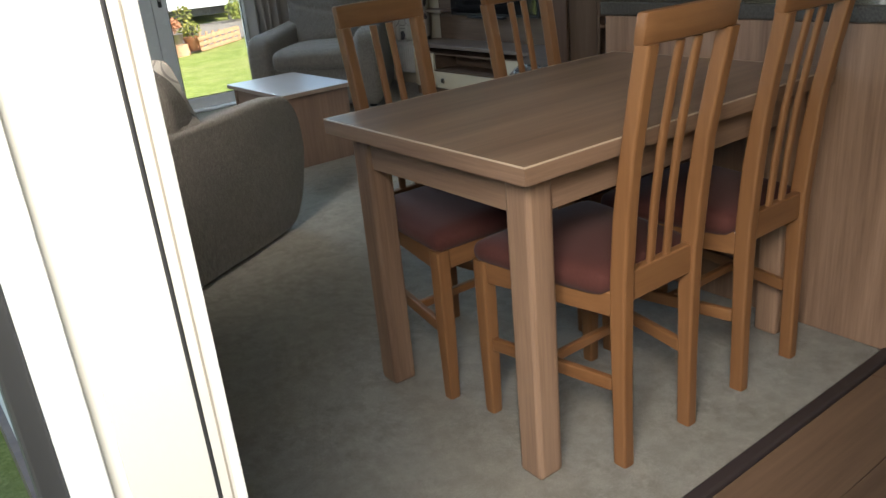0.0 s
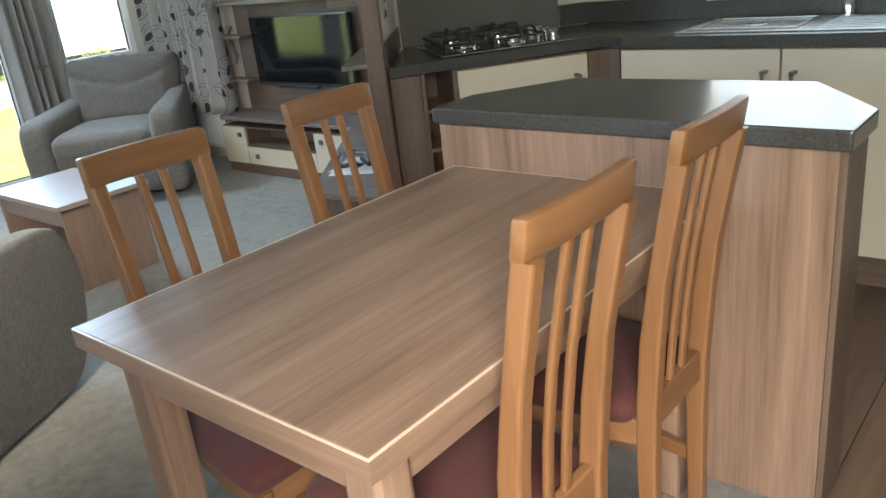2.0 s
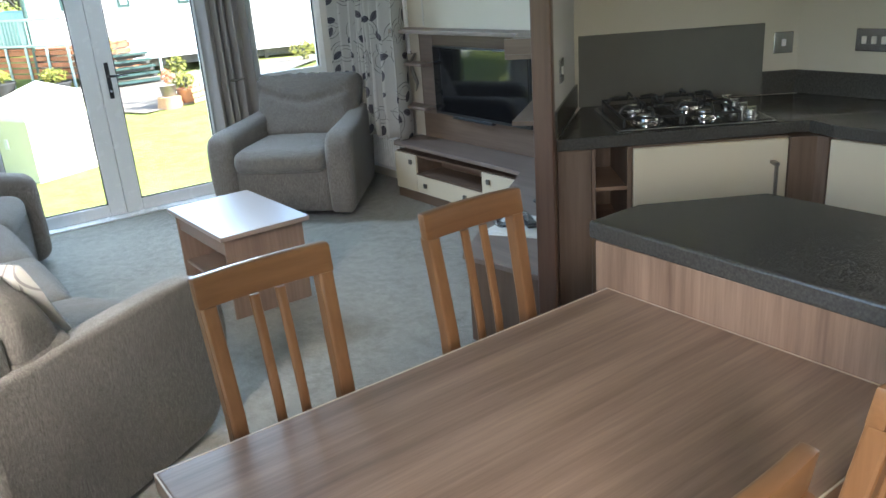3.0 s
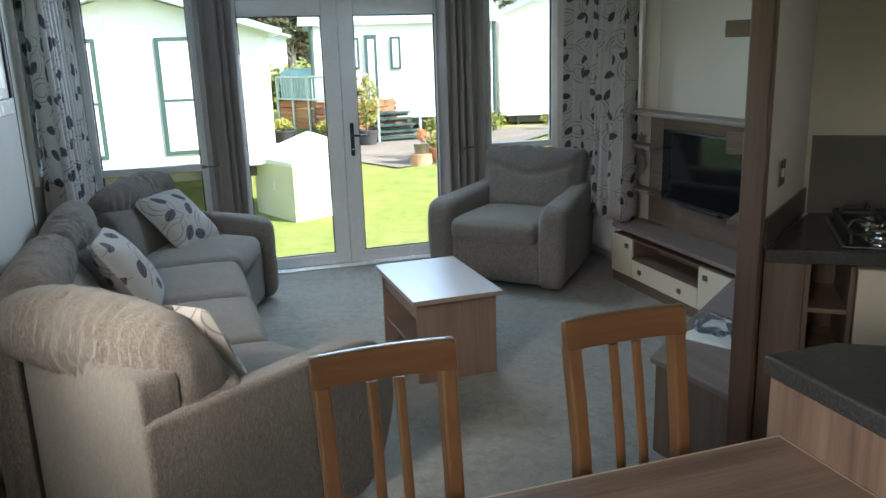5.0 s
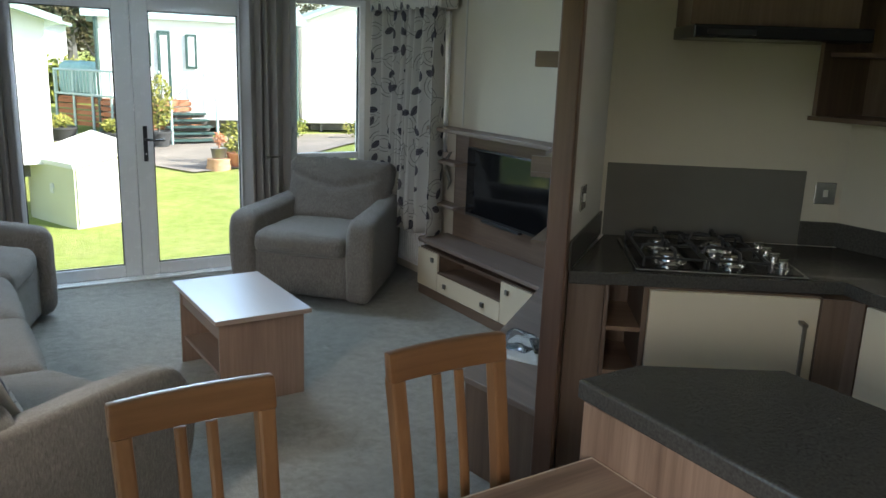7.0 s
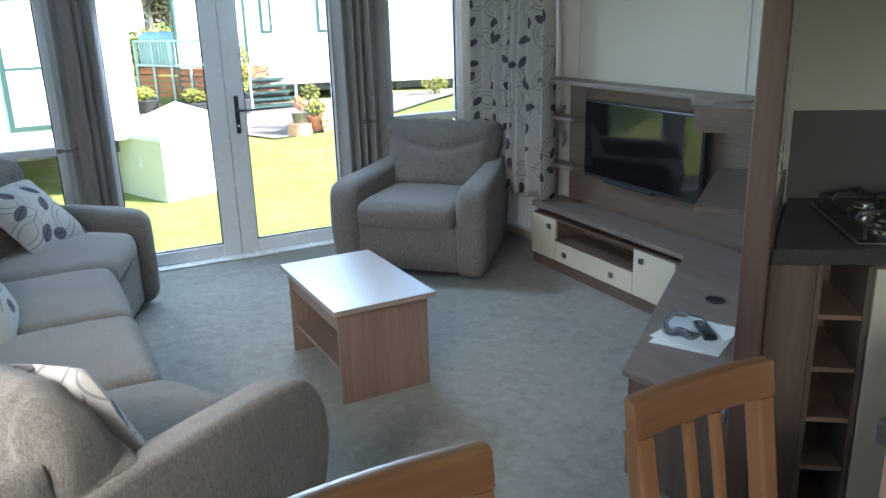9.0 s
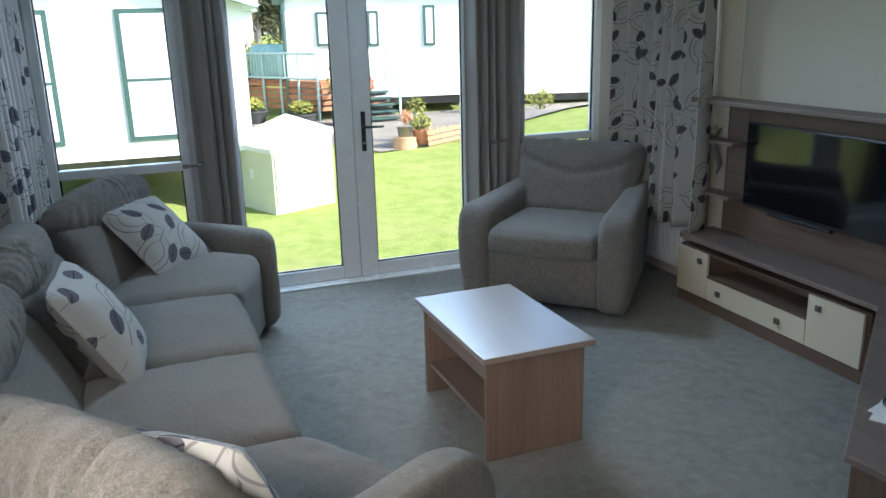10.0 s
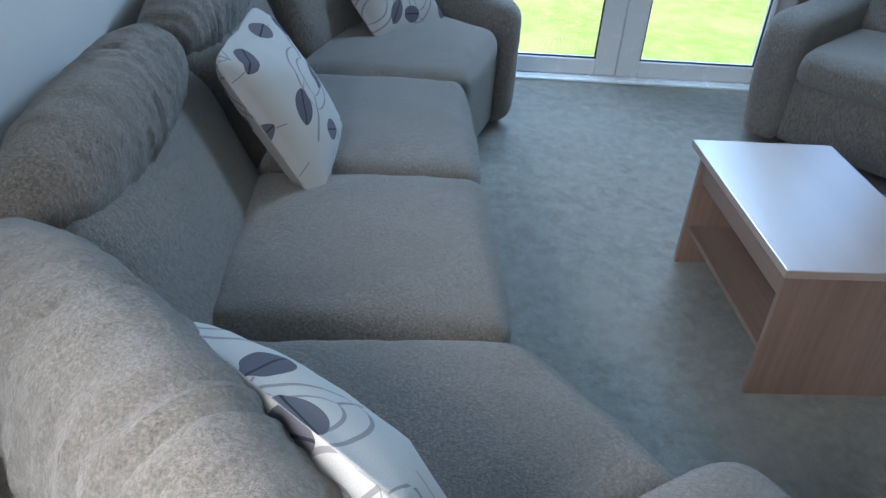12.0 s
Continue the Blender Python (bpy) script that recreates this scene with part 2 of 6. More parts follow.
OAK_L, OAK_D = (0.375, 0.244, 0.166), (0.152, 0.091, 0.060)
WAL_L, WAL_D = (0.185, 0.126, 0.090), (0.094, 0.061, 0.043)
M = dict(
    oak_x=wood("oak_laminate_x", OAK_L, OAK_D, "X", 0.3),
    oak_gloss=wood("oak_laminate_gloss", (0.33, 0.25, 0.20), (0.27, 0.195, 0.15), "Y", 0.3),
    oak_y=wood("oak_laminate_y", OAK_L, OAK_D, "Y", 0.3),
    oak_z=wood("oak_laminate_z", OAK_L, OAK_D, "Z", 0.36),
    ash_z=wood("grey_oak_z", (0.26, 0.182, 0.138), (0.15, 0.098, 0.074), "Z", 0.36),
    ash_y=wood("grey_oak_y", (0.26, 0.182, 0.138), (0.15, 0.098, 0.074), "Y", 0.34),
    edge=plain("edge_band", (0.62, 0.49, 0.36), 0.3),
    grey_x=wood("driftwood_laminate", (0.24, 0.185, 0.155), (0.13, 0.095, 0.08), "Y", 0.4),
    wal_x=wood("walnut_laminate_x", WAL_L, WAL_D, "X", 0.4),
    wal_y=wood("walnut_laminate_y", WAL_L, WAL_D, "Y", 0.4),
    wal_z=wood("walnut_laminate_z", WAL_L, WAL_D, "Z", 0.4),
    post=wood("post_wood", (0.165, 0.096, 0.066), (0.102, 0.056, 0.039), "Z", 0.4),
    beech_z=wood("beech_z", (0.275, 0.135, 0.058), (0.165, 0.074, 0.031), "Z", 0.32, 0.8),
    beech_x=wood("beech_x", (0.275, 0.135, 0.058), (0.165, 0.074, 0.031), "X", 0.32, 0.8),
    beech_y=wood("beech_y", (0.27, 0.132, 0.056), (0.16, 0.072, 0.03), "Y", 0.32, 0.8),
    plank=wood("vinyl_plank", (0.17, 0.108, 0.072), (0.07, 0.044, 0.029), "X", 0.45, 0.7, per=0.3),
    seat=fabric("maroon_suede", (0.085, 0.03, 0.026), 260, 0.85, 0.12, 0.25, 0.08),
    sofa=chenille("grey_chenille", (0.196, 0.177, 0.158)),
    carpet=carpet_mat(),
    strip=plain("threshold_vinyl", (0.035, 0.027, 0.028), 0.5),
    wall=plain("cream_wallboard", (0.54, 0.49, 0.405), 0.55, var=0.03, scale=2.5, grain=0.1, gscale=500),
    wallgrey=plain("pale_wallboard", (0.55, 0.53, 0.50), 0.6, var=0.03, scale=2.5, grain=0.1, gscale=500),
    ceil=plain("ceiling_board", (0.72, 0.70, 0.66), 0.7, var=0.02, grain=0.15, gscale=350),
    groove=plain("groove_strip", (0.30, 0.27, 0.23), 0.6),
    upvc=plain("white_upvc", (0.80, 0.81, 0.82), 0.25, var=0.02),
    offwhite=plain("off_white_plastic", (0.62, 0.60, 0.55), 0.35, var=0.03),
    rubber=plain("black_rubber", (0.02, 0.02, 0.022), 0.6),
    black=plain("black_plastic", (0.018, 0.018, 0.02), 0.35),
    gloss_black=plain("gloss_black_enamel", (0.008, 0.008, 0.009), 0.16),
    screen=plain("tv_screen", (0.006, 0.006, 0.007), 0.03, var=0.0, spec=0.6),
    cream=plain("cream_gloss_door", (0.62, 0.545, 0.41), 0.3, var=0.006, scale=3),
    counter=plain("dark_stone_laminate", (0.062, 0.058, 0.052), 0.2, var=0.35, scale=160, grain=0.15, gscale=700),
    splash=plain("grey_splashback", (0.14, 0.132, 0.116), 0.16, var=0.05),
    steel=plain("brushed_steel", (0.55, 0.55, 0.54), 0.22, 1.0, 0.08, 20),
    chrome=plain("chrome", (0.75, 0.75, 0.76), 0.1, 1.0, 0.03),
    pewter=plain("pewter", (0.25, 0.235, 0.21), 0.4, 0.9, 0.15, 60),
    iron=plain("cast_iron", (0.02, 0.02, 0.02), 0.5, 0, 0.3, 90, 0.3),
    radiator=plain("radiator_enamel", (0.74, 0.75, 0.76), 0.3, var=0.03),
    drape=fabric("grey_drape", (0.33, 0.31, 0.295), 600, 0.9, 0.12, 0.3),
    leaf_uv=leafy("leaf_print_curtain", (0.49, 0.475, 0.45), 7.6, 0.7),
    leaf_ob=leafy("leaf_print_cushion", (0.40, 0.385, 0.36), 6.6, 0.8, "UV"),
    pelmet=leafy("leaf_print_pelmet", (0.52, 0.50, 0.47), 7.0, 0.7, "UV"),
    glass=glass_mat("window_glass", (0.96, 0.98, 0.97)),
    plastic_bag=glass_mat("clear_bag", (0.86, 0.88, 0.9), 0.18),
    paper=plain("white_paper", (0.75, 0.74, 0.70), 0.6, var=0.05),
    green=plain("green_paint", (0.032, 0.07, 0.06), 0.5),
    white_clad=plain("white_cladding", (0.72, 0.72, 0.70), 0.5, var=0.04, scale=1.0),
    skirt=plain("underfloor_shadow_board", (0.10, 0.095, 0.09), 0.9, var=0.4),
    roof=plain("pale_green_roof", (0.34, 0.44, 0.42), 0.5, var=0.08),
    shed_l=plain("olive_shed", (0.52, 0.50, 0.33), 0.6, var=0.06),
    shed_top_lit=plain("cream_shed_lid_and_lit_front", (0.62, 0.60, 0.52), 0.5, var=0.05),
    deckwood=wood("red_cedar_deck", (0.36, 0.15, 0.07), (0.2, 0.075, 0.035), "X", 0.7, 0.4),
    tarp=plain("teal_tarpaulin", (0.22, 0.38, 0.35), 0.5, var=0.2, scale=5),
    terracotta=plain("terracotta", (0.42, 0.17, 0.08), 0.8, var=0.2, scale=12),
    stonegrey=plain("paving", (0.20, 0.168, 0.135), 0.9, var=0.3, scale=1.4, grain=0.5, gscale=60),
    logwood=plain("weathered_timber", (0.42, 0.24, 0.13), 0.8, var=0.25, scale=14),
    soil=plain("dark_planter", (0.035, 0.035, 0.035), 0.8, var=0.3),
)


# coffee table top: paler base and raised coat carry the sky's sheen
M["oak_gloss"].node_tree.nodes["Principled BSDF"].inputs["Coat Weight"].default_value = 1.0
M["oak_gloss"].node_tree.nodes["Principled BSDF"].inputs["Coat IOR"].default_value = 2.2
M["oak_gloss"].node_tree.nodes["Principled BSDF"].inputs["Coat Roughness"].default_value = 0.3


def foliage_mat(name, a, b2, scale=3.0):
    m, n, l, b = base_mat(name, 0.75, 0, 0.2)
    v = coords(n, l)
    g = n.new("ShaderNodeNewGeometry")
    c = ramp(n, l, g.outputs["Random Per Island"], [(0.1, a), (0.9, b2)])
    c = mix(n, l, c, tint(a, 0.55), ramp(n, l, noise_tex(n, l, v, scale, 4), [(0.45, (0, 0, 0)), (0.7, (0.7, 0.7, 0.7))]))
    l.new(c, b.inputs["Base Color"])
    return m


M["hedge"] = foliage_mat("yellow_green_hedge", (0.12, 0.15, 0.025), (0.28, 0.28, 0.05))
M["shrub"] = foliage_mat("shrub_leaves", (0.10, 0.12, 0.02), (0.30, 0.27, 0.06))
M["tree"] = foliage_mat("winter_tree", (0.03, 0.045, 0.02), (0.10, 0.08, 0.04))


def lawn_mat():
    m, n, l, b = base_mat("lawn", 0.95, 0, 0.1)
    v = coords(n, l)
    a = noise_tex(n, l, v, 0.6, 5)
    f = noise_tex(n, l, v, 45, 5, 0.8)
    c = ramp(n, l, f, [(0.3, (0.125, 0.16, 0.03)), (0.5, (0.29, 0.335, 0.085)), (0.72, (0.48, 0.48, 0.17))])
    mid = noise_tex(n, l, v, 5, 5, 0.7)
    c = mix(n, l, c, (0.185, 0.235, 0.045), ramp(n, l, mid, [(0.42, (0.6, 0.6, 0.6)), (0.58, (0, 0, 0))]))
    c = mix(n, l, c, (0.36, 0.34, 0.13), ramp(n, l, a, [(0.48, (0, 0, 0)), (0.66, (0.7, 0.7, 0.7))]))
    l.new(c, b.inputs["Base Color"])
    bump(n, l, b, f, 0.9, 0.03)
    return m


M["lawn"] = lawn_mat()


# ---- mesh helpers ----
def mesh_of(name, bm, material, smooth=False):
    bmesh.ops.recalc_face_normals(bm, faces=bm.faces)
    me = bpy.data.meshes.new(name)
    bm.to_mesh(me)
    bm.free()
    me.materials.append(material)
    if smooth:
        for p in me.polygons:
            p.use_smooth = True
        me.set_sharp_from_angle(angle=radians(40))
    return me


def part(name, bm, material, parent, label="", smooth=False):
    ob = new(name, mesh_of(name, bm, material, smooth))
    ob.parent = parent
    if label:
        tagged(ob, label)
    return ob


def thing(name, label, category, m=None, group="", kind=""):
    e = new(name)
    e.empty_display_size = 0.1
    if m is not None:
        e.matrix_basis = m
    return tagged(e, label, category, group, kind)


def single(name, bm, material, label, category, m=None, group="", kind="", smooth=False):
    ob = new(name, mesh_of(name, bm, material, smooth))
    if m is not None:
        ob.matrix_basis = m
    return tagged(ob, label, category, group, kind)


def structure(name, bm, material, label="", smooth=False):
    return single(name, bm, material, label, "", kind="structure", smooth=smooth)


def box(bm, x0, x1, y0, y1, z0, z1, bevel=0.0, m=None):
    vs = [bm.verts.new((x, y, z)) for z in (z0, z1) for x, y in ((x0, y0), (x1, y0), (x1, y1), (x0, y1))]
    fs = [bm.faces.new([vs[i] for i in q]) for q in ((3, 2, 1, 0), (4, 5, 6, 7), (0, 1, 5, 4), (1, 2, 6, 5), (2, 3, 7, 6), (3, 0, 4, 7))]
    if bevel:
        es = list({e for f in fs for e in f.edges})
        r = bmesh.ops.bevel(bm, geom=es, offset=bevel, segments=2, profile=0.5, affect="EDGES")
        vs = list({v for f in r["faces"] for v in f.verts} | {v for v in vs if v.is_valid})
    if m is not None:
        bmesh.ops.transform(bm, matrix=m, verts=[v for v in vs if v.is_valid])
    return bm


def boxed(*a, bevel=0.0, m=None):
    return box(bmesh.new(), *a, bevel=bevel, m=m)


def prism(poly, z0, z1, bevel=0.0, bm=None):
    bm = bm or bmesh.new()
    lo = [bm.verts.new((x, y, z0)) for x, y in poly]
    hi = [bm.verts.new((x, y, z1)) for x, y in poly]
    n = len(poly)
    fs = [bm.faces.new(lo[::-1]), bm.faces.new(hi)]
    fs += [bm.faces.new((lo[i], lo[(i + 1) % n], hi[(i + 1) % n], hi[i])) for i in range(n)]
    bmesh.ops.recalc_face_normals(bm, faces=fs)
    if bevel:
        bmesh.ops.bevel(bm, geom=list({e for f in fs for e in f.edges}), offset=bevel, segments=2, profile=0.5, affect="EDGES")
    return bm


def upright(poly, y0, y1, bm=None):
    """A slab whose outline lies in the xz plane."""
    bm = bm or bmesh.new()
    a = [bm.verts.new((x, y0, z)) for x, z in poly]
    c = [bm.verts.new((x, y1, z)) for x, z in poly]
    n = len(poly)
    bm.faces.new(a)
    bm.faces.new(c[::-1])
    for i in range(n):
        bm.faces.new((a[i], a[(i + 1) % n], c[(i + 1) % n], c[i]))
    return bm


def tube(bm, pts, r, seg=8):
    """A round bar along points."""
    rings = []
    pts = [Vector(p) for p in pts]
    for i, p in enumerate(pts):
        d = (pts[min(i + 1, len(pts) - 1)] - pts[max(i - 1, 0)]).normalized()
        a = d.orthogonal().normalized() if not rings else (ref - d * ref.dot(d)).normalized()
        ref = a
        b = d.cross(a)
        rr = r[i] if isinstance(r, (list, tuple)) else r
        rings.append([bm.verts.new(p + (a * math.cos(t) + b * math.sin(t)) * rr) for t in (2 * math.pi * k / seg for k in range(seg))])
    for u, v in zip(rings, rings[1:]):
        for k in range(seg):
            bm.faces.new((u[k], u[(k + 1) % seg], v[(k + 1) % seg], v[k]))
    bm.faces.new(rings[0][::-1])
    bm.faces.new(rings[-1])
    return bm


def lathe(bm, profile, seg=24, c=(0, 0, 0)):
    rings = [[bm.verts.new((c[0] + r * math.cos(2 * math.pi * k / seg), c[1] + r * math.sin(2 * math.pi * k / seg), c[2] + z)) for k in range(seg)] for r, z in profile]
    for u, v in zip(rings, rings[1:]):
        for k in range(seg):
            bm.faces.new((u[k], u[(k + 1) % seg], v[(k + 1) % seg], v[k]))
    bm.faces.new(rings[0][::-1])
    bm.faces.new(rings[-1])
    return bm


def bar(bm, stations):
    """A bar of rectangular section through stations (x, y, z, half_x, half_y)."""
    rings = [[bm.verts.new((x + sx * hx, y + sy * hy, z)) for sx, sy in ((-1, -1), (1, -1), (1, 1), (-1, 1))] for x, y, z, hx, hy in stations]
    for u, v in zip(rings, rings[1:]):
        for k in range(4):
            bm.faces.new((u[k], u[(k + 1) % 4], v[(k + 1) % 4], v[k]))
    bm.faces.new(rings[0][::-1])
    bm.faces.new(rings[-1])
    bmesh.ops.recalc_face_normals(bm, faces=bm.faces)
    long = [e for e in bm.edges if abs((e.verts[0].co - e.verts[1].co).z) > 0.04]
    bmesh.ops.bevel(bm, geom=long, offset=0.006, segments=2, profile=0.5, affect="EDGES")
    return bm


def soft(hx, hy, hz, r=0.06, puff=0.0, wrinkle=0.004, n=14, seed=0.0, fold=0.0, shape=None, m=None, pinch=0.0):
    """An upholstered pad: a rounded box with puffed faces, soft dents and folds."""
    bm = bmesh.new()
    bmesh.ops.create_cube(bm, size=2)
    bmesh.ops.subdivide_edges(bm, edges=bm.edges[:], cuts=n, use_grid_fill=True)
    h = Vector((hx, hy, hz))
    for v in bm.verts:
        u = Vector([max(-1, min(1, c)) for c in v.co])
        # crowd the grid towards the rounded rim
        u = Vector([math.copysign(1 - (1 - abs(c)) ** 1.35, c) for c in u])
        p = Vector((u.x * h.x, u.y * h.y, u.z * h.z))
        rr = min(r, h.x, h.y, h.z)
        q = Vector([max(-(hh - rr), min(hh - rr, c)) for hh, c in zip(h, p)])
        d = p - q
        if d.length > 1e-6:
            p = q + d.normalized() * rr
        s = Vector((p.x / h.x, p.y / h.y, p.z / h.z))
        nrm = Vector((s.x ** 3 / h.x, s.y ** 3 / h.y, s.z ** 3 / h.z))
        if nrm.length > 0:
            nrm.normalize()
        bulge = (1 - s.x ** 2) * (1 - s.y ** 2) * (abs(nrm.z)) + (1 - s.x ** 2) * (1 - s.z ** 2) * abs(nrm.y) * 0.6 + (1 - s.y ** 2) * (1 - s.z ** 2) * abs(nrm.x) * 0.6
        p += nrm * puff * bulge
        if pinch:
            k = 1 - pinch * (abs(s.x) ** 2 * (1 - abs(s.y) ** 2) * 0 + (1 - s.x ** 2) * abs(s.y) ** 4 + (1 - s.y ** 2) * abs(s.x) ** 4)
            p.x *= k
            p.y *= k
        sp = p + Vector((seed * 3.1, seed * 1.7, seed))
        p += nrm * wrinkle * (noise.noise(sp * 9) + 0.6 * noise.noise(sp * 22))
        if fold:
            w = noise.noise(Vector((sp.x * 30 + 5 + 2 * noise.noise(sp * 7), sp.y * 5, sp.z * 5)))
            k = (1 - s.x ** 6) * max(0, min(1, 0.7 + noise.noise(sp * 4) * 1.2))
            p += nrm * fold * k * (1.1 * noise.noise(Vector((sp.x * 23, sp.y * 2.5, sp.z * 2.5 + 9))) - 0.8 * max(0, 1 - abs(w) * 3.2))
        if shape:
            p = shape(p, s)
        v.co = p
    if m is not None:
        bmesh.ops.transform(bm, matrix=m, verts=bm.verts)
    return bm


def smooth_loop(pts, cuts=5):
    """A closed curve through points in a plane."""
    n, out = len(pts), []
    for i in range(n):
        p0, p1, p2, p3 = (Vector(pts[(i + k) % n]) for k in (-1, 0, 1, 2))
        for j in range(cuts):
            t = j / cuts
            out.append(0.5 * (2 * p1 + (p2 - p0) * t + (2 * p0 - 5 * p1 + 4 * p2 - p3) * t * t + (3 * p1 - p0 - 3 * p2 + p3) * t ** 3))
    return out


def padded_side(outline, width, r, place, seed=0.0, wrinkle=0.003, low=0.03, inner=None):
    """An upholstered slab: a side outline (run, height) swept over a width, its rims rounded by r (the second by inner); place(run, across, height) sets each point."""
    loop = smooth_loop(outline)
    n = len(loop)
    normals = []
    for i in range(n):
        d = loop[(i + 1) % n] - loop[i - 1]
        normals.append(Vector((d.y, -d.x)).normalized())
    area = sum(loop[i].x * loop[(i + 1) % n].y - loop[(i + 1) % n].x * loop[i].y for i in range(n))
    if area < 0:
        normals = [-k for k in normals]
    inner = inner or r
    first, last = ([(q * (1 - math.cos(a)), q * (1 - math.sin(a))) for a in (math.pi / 2 * k / 5 for k in range(6))] for q in (r, inner))
    steps = first + [(width * k / 5, 0.0) for k in range(1, 5) if r < width * k / 5 < width - inner] + [(width - a, b) for a, b in reversed(last)]
    bm = bmesh.new()
    rings = []
    for across, inset in steps:
        ring = []
        for p, k in zip(loop, normals):
            q = p - k * inset
            co = Vector(place(q.x, across, max(low, q.y)))
            sp = co * 9 + Vector((seed, seed * 1.7, 0))
            co += Vector((k.x * 0.2, 0, k.y)) * wrinkle * noise.noise(sp)
            ring.append(bm.verts.new(co))
        rings.append(ring)
    for u, v in zip(rings, rings[1:]):
        for k in range(n):
            bm.faces.new((u[k], u[(k + 1) % n], v[(k + 1) % n], v[k]))
    bm.faces.new(rings[0][::-1])
    bm.faces.new(rings[-1])
    return bm


def turn_z(x, y, z, deg):
    return pose(x, y, z, 0, 0, deg)


# ---- the room ----
XL, XR, YF, YB = 0.38, 4.03, 6.37, -2.2     # inner faces of the walls
EAVE, RIDGE = 2.06, 2.45
MID = (XL + XR) / 2


def slope(x):
    return EAVE + (RIDGE - EAVE) * (1 - abs(x - MID) / (MID - XL))


# floor: carpet on a board, wood planks beside it
structure("floor", boxed(XL - 0.11, XR + 0.1, YB - 0.1, YF + 0.12, -0.12, -0.015), M["wal_x"], "floor deck of the caravan")
carpet_bm = prism([(XL, 0.96), (2.235, 0.96), (2.235, 1.93), (2.3, 2.6), (4.03, 3.3), (4.03, YF), (XL, YF)], -0.015, 0.0)
structure("carpet", carpet_bm, M["carpet"], "beige grey fitted pile carpet")

# left wall: entrance opening, two windows, one more added out of view
LEFT_WINDOWS = [(3.35, 4.62, 1.40, 1.93), (4.98, 6.18, 0.95, 1.93)]
bm = bmesh.new()
for y0, y1, z0, z1 in [(YB, -0.12, -0.1, 2.2), (-0.12, 0.73, 1.96, 2.2), (0.73, 1.25, -0.1, 2.2), (1.25, 2.55, -0.1, 0.98), (1.25, 2.55, 1.88, 2.2), (2.55, 3.35, -0.1, 2.2), (3.35, 4.62, -0.1, 1.40), (3.35, 4.62, 1.93, 2.2),
                       (4.62, 4.98, -0.1, 2.2), (4.98, 6.18, -0.1, 0.95), (4.98, 6.18, 1.93, 2.2), (6.18, YF, -0.1, 2.2)]:
    box(bm, XL - 0.09, XL, y0, y1, z0, z1)
structure("wall_left", bm, M["wallgrey"], "pale panelled side wall with the entrance")
# right wall: kitchen window and the curtained side window
bm = bmesh.new()
for y0, y1, z0, z1 in [(YB, 0.55, -0.1, 2.2), (0.55, 1.92, -0.1, 0.98), (0.55, 1.92, 1.75, 2.2), (1.92, 5.35, -0.1, 2.2), (5.35, 6.15, -0.1, 0.95), (5.35, 6.15, 1.88, 2.2), (6.15, YF, -0.1, 2.2)]:
    box(bm, XR, XR + 0.09, y0, y1, z0, z1)
structure("wall_right", bm, M["wall"], "cream panelled side wall")
structure("wall_rear", boxed(XL, XR, YB - 0.09, YB, -0.1, 2.6), M["wall"], "cream rear wall behind the dining area")
# front wall with two windows and the doors
bm = bmesh.new()
DX0, DX1 = 1.36, 3.04
for x0, x1, z0, z1 in [(XL - 0.09, 0.50, -0.1, 2.06), (0.50, 1.24, -0.1, 0.28), (0.50, 1.24, 1.98, 2.06), (1.24, DX0, -0.1, 2.06), (DX1, 3.29, -0.1, 2.06),
                       (3.29, 3.90, -0.1, 0.28), (3.29, 3.90, 1.98, 2.06), (3.90, XR + 0.09, -0.1, 2.06), (DX0, DX1, -0.1, -0.005)]:
    box(bm, x0, x1, YF, YF + 0.1, z0, z1)
upright([(XL - 0.09, 2.06), (DX0, 2.06), (DX0, slope(DX0) + 0.05), (XL - 0.09, 2.1)], YF, YF + 0.1, bm)
upright([(DX1, 2.06), (XR + 0.09, 2.06), (XR + 0.09, 2.1), (DX1, slope(DX1) + 0.05)], YF, YF + 0.1, bm)
upright([(DX0, slope(DX0) - 0.04), (DX1, slope(DX1) - 0.04), (DX1, slope(DX1) + 0.05), (MID, RIDGE + 0.05), (DX0, slope(DX0) + 0.05)], YF, YF + 0.1, bm)
structure("wall_front", bm, M["wallgrey"], "pale front wall with glazed doors and side windows")
bm = bmesh.new()
upright([(XL - 0.1, EAVE), (MID, RIDGE), (XR + 0.1, EAVE), (XR + 0.1, EAVE + 0.06), (MID, RIDGE + 0.06), (XL - 0.1, EAVE + 0.06)], YB - 0.1, YF + 0.12, bm)
structure("ceiling", bm, M["ceil"], "white vaulted ceiling boards")
# cornices
for nm, a in (("trim", (XL, XL + 0.035, YB, YF, 2.0, 2.058)), ("trim", (XR - 0.035, XR, YB, YF, 2.0, 2.058))):
    structure(nm, boxed(*a, bevel=0.008), M["pewter"], "dark cornice strip along the eaves")
structure("trim", boxed(XL + 0.035, DX0, YF - 0.03, YF, 2.0, 2.055, bevel=0.008), M["pewter"], "dark cornice strip over the front window")
structure("trim", boxed(DX1, XR - 0.035, YF - 0.03, YF, 2.0, 2.055, bevel=0.008), M["pewter"], "dark cornice strip over the front window")
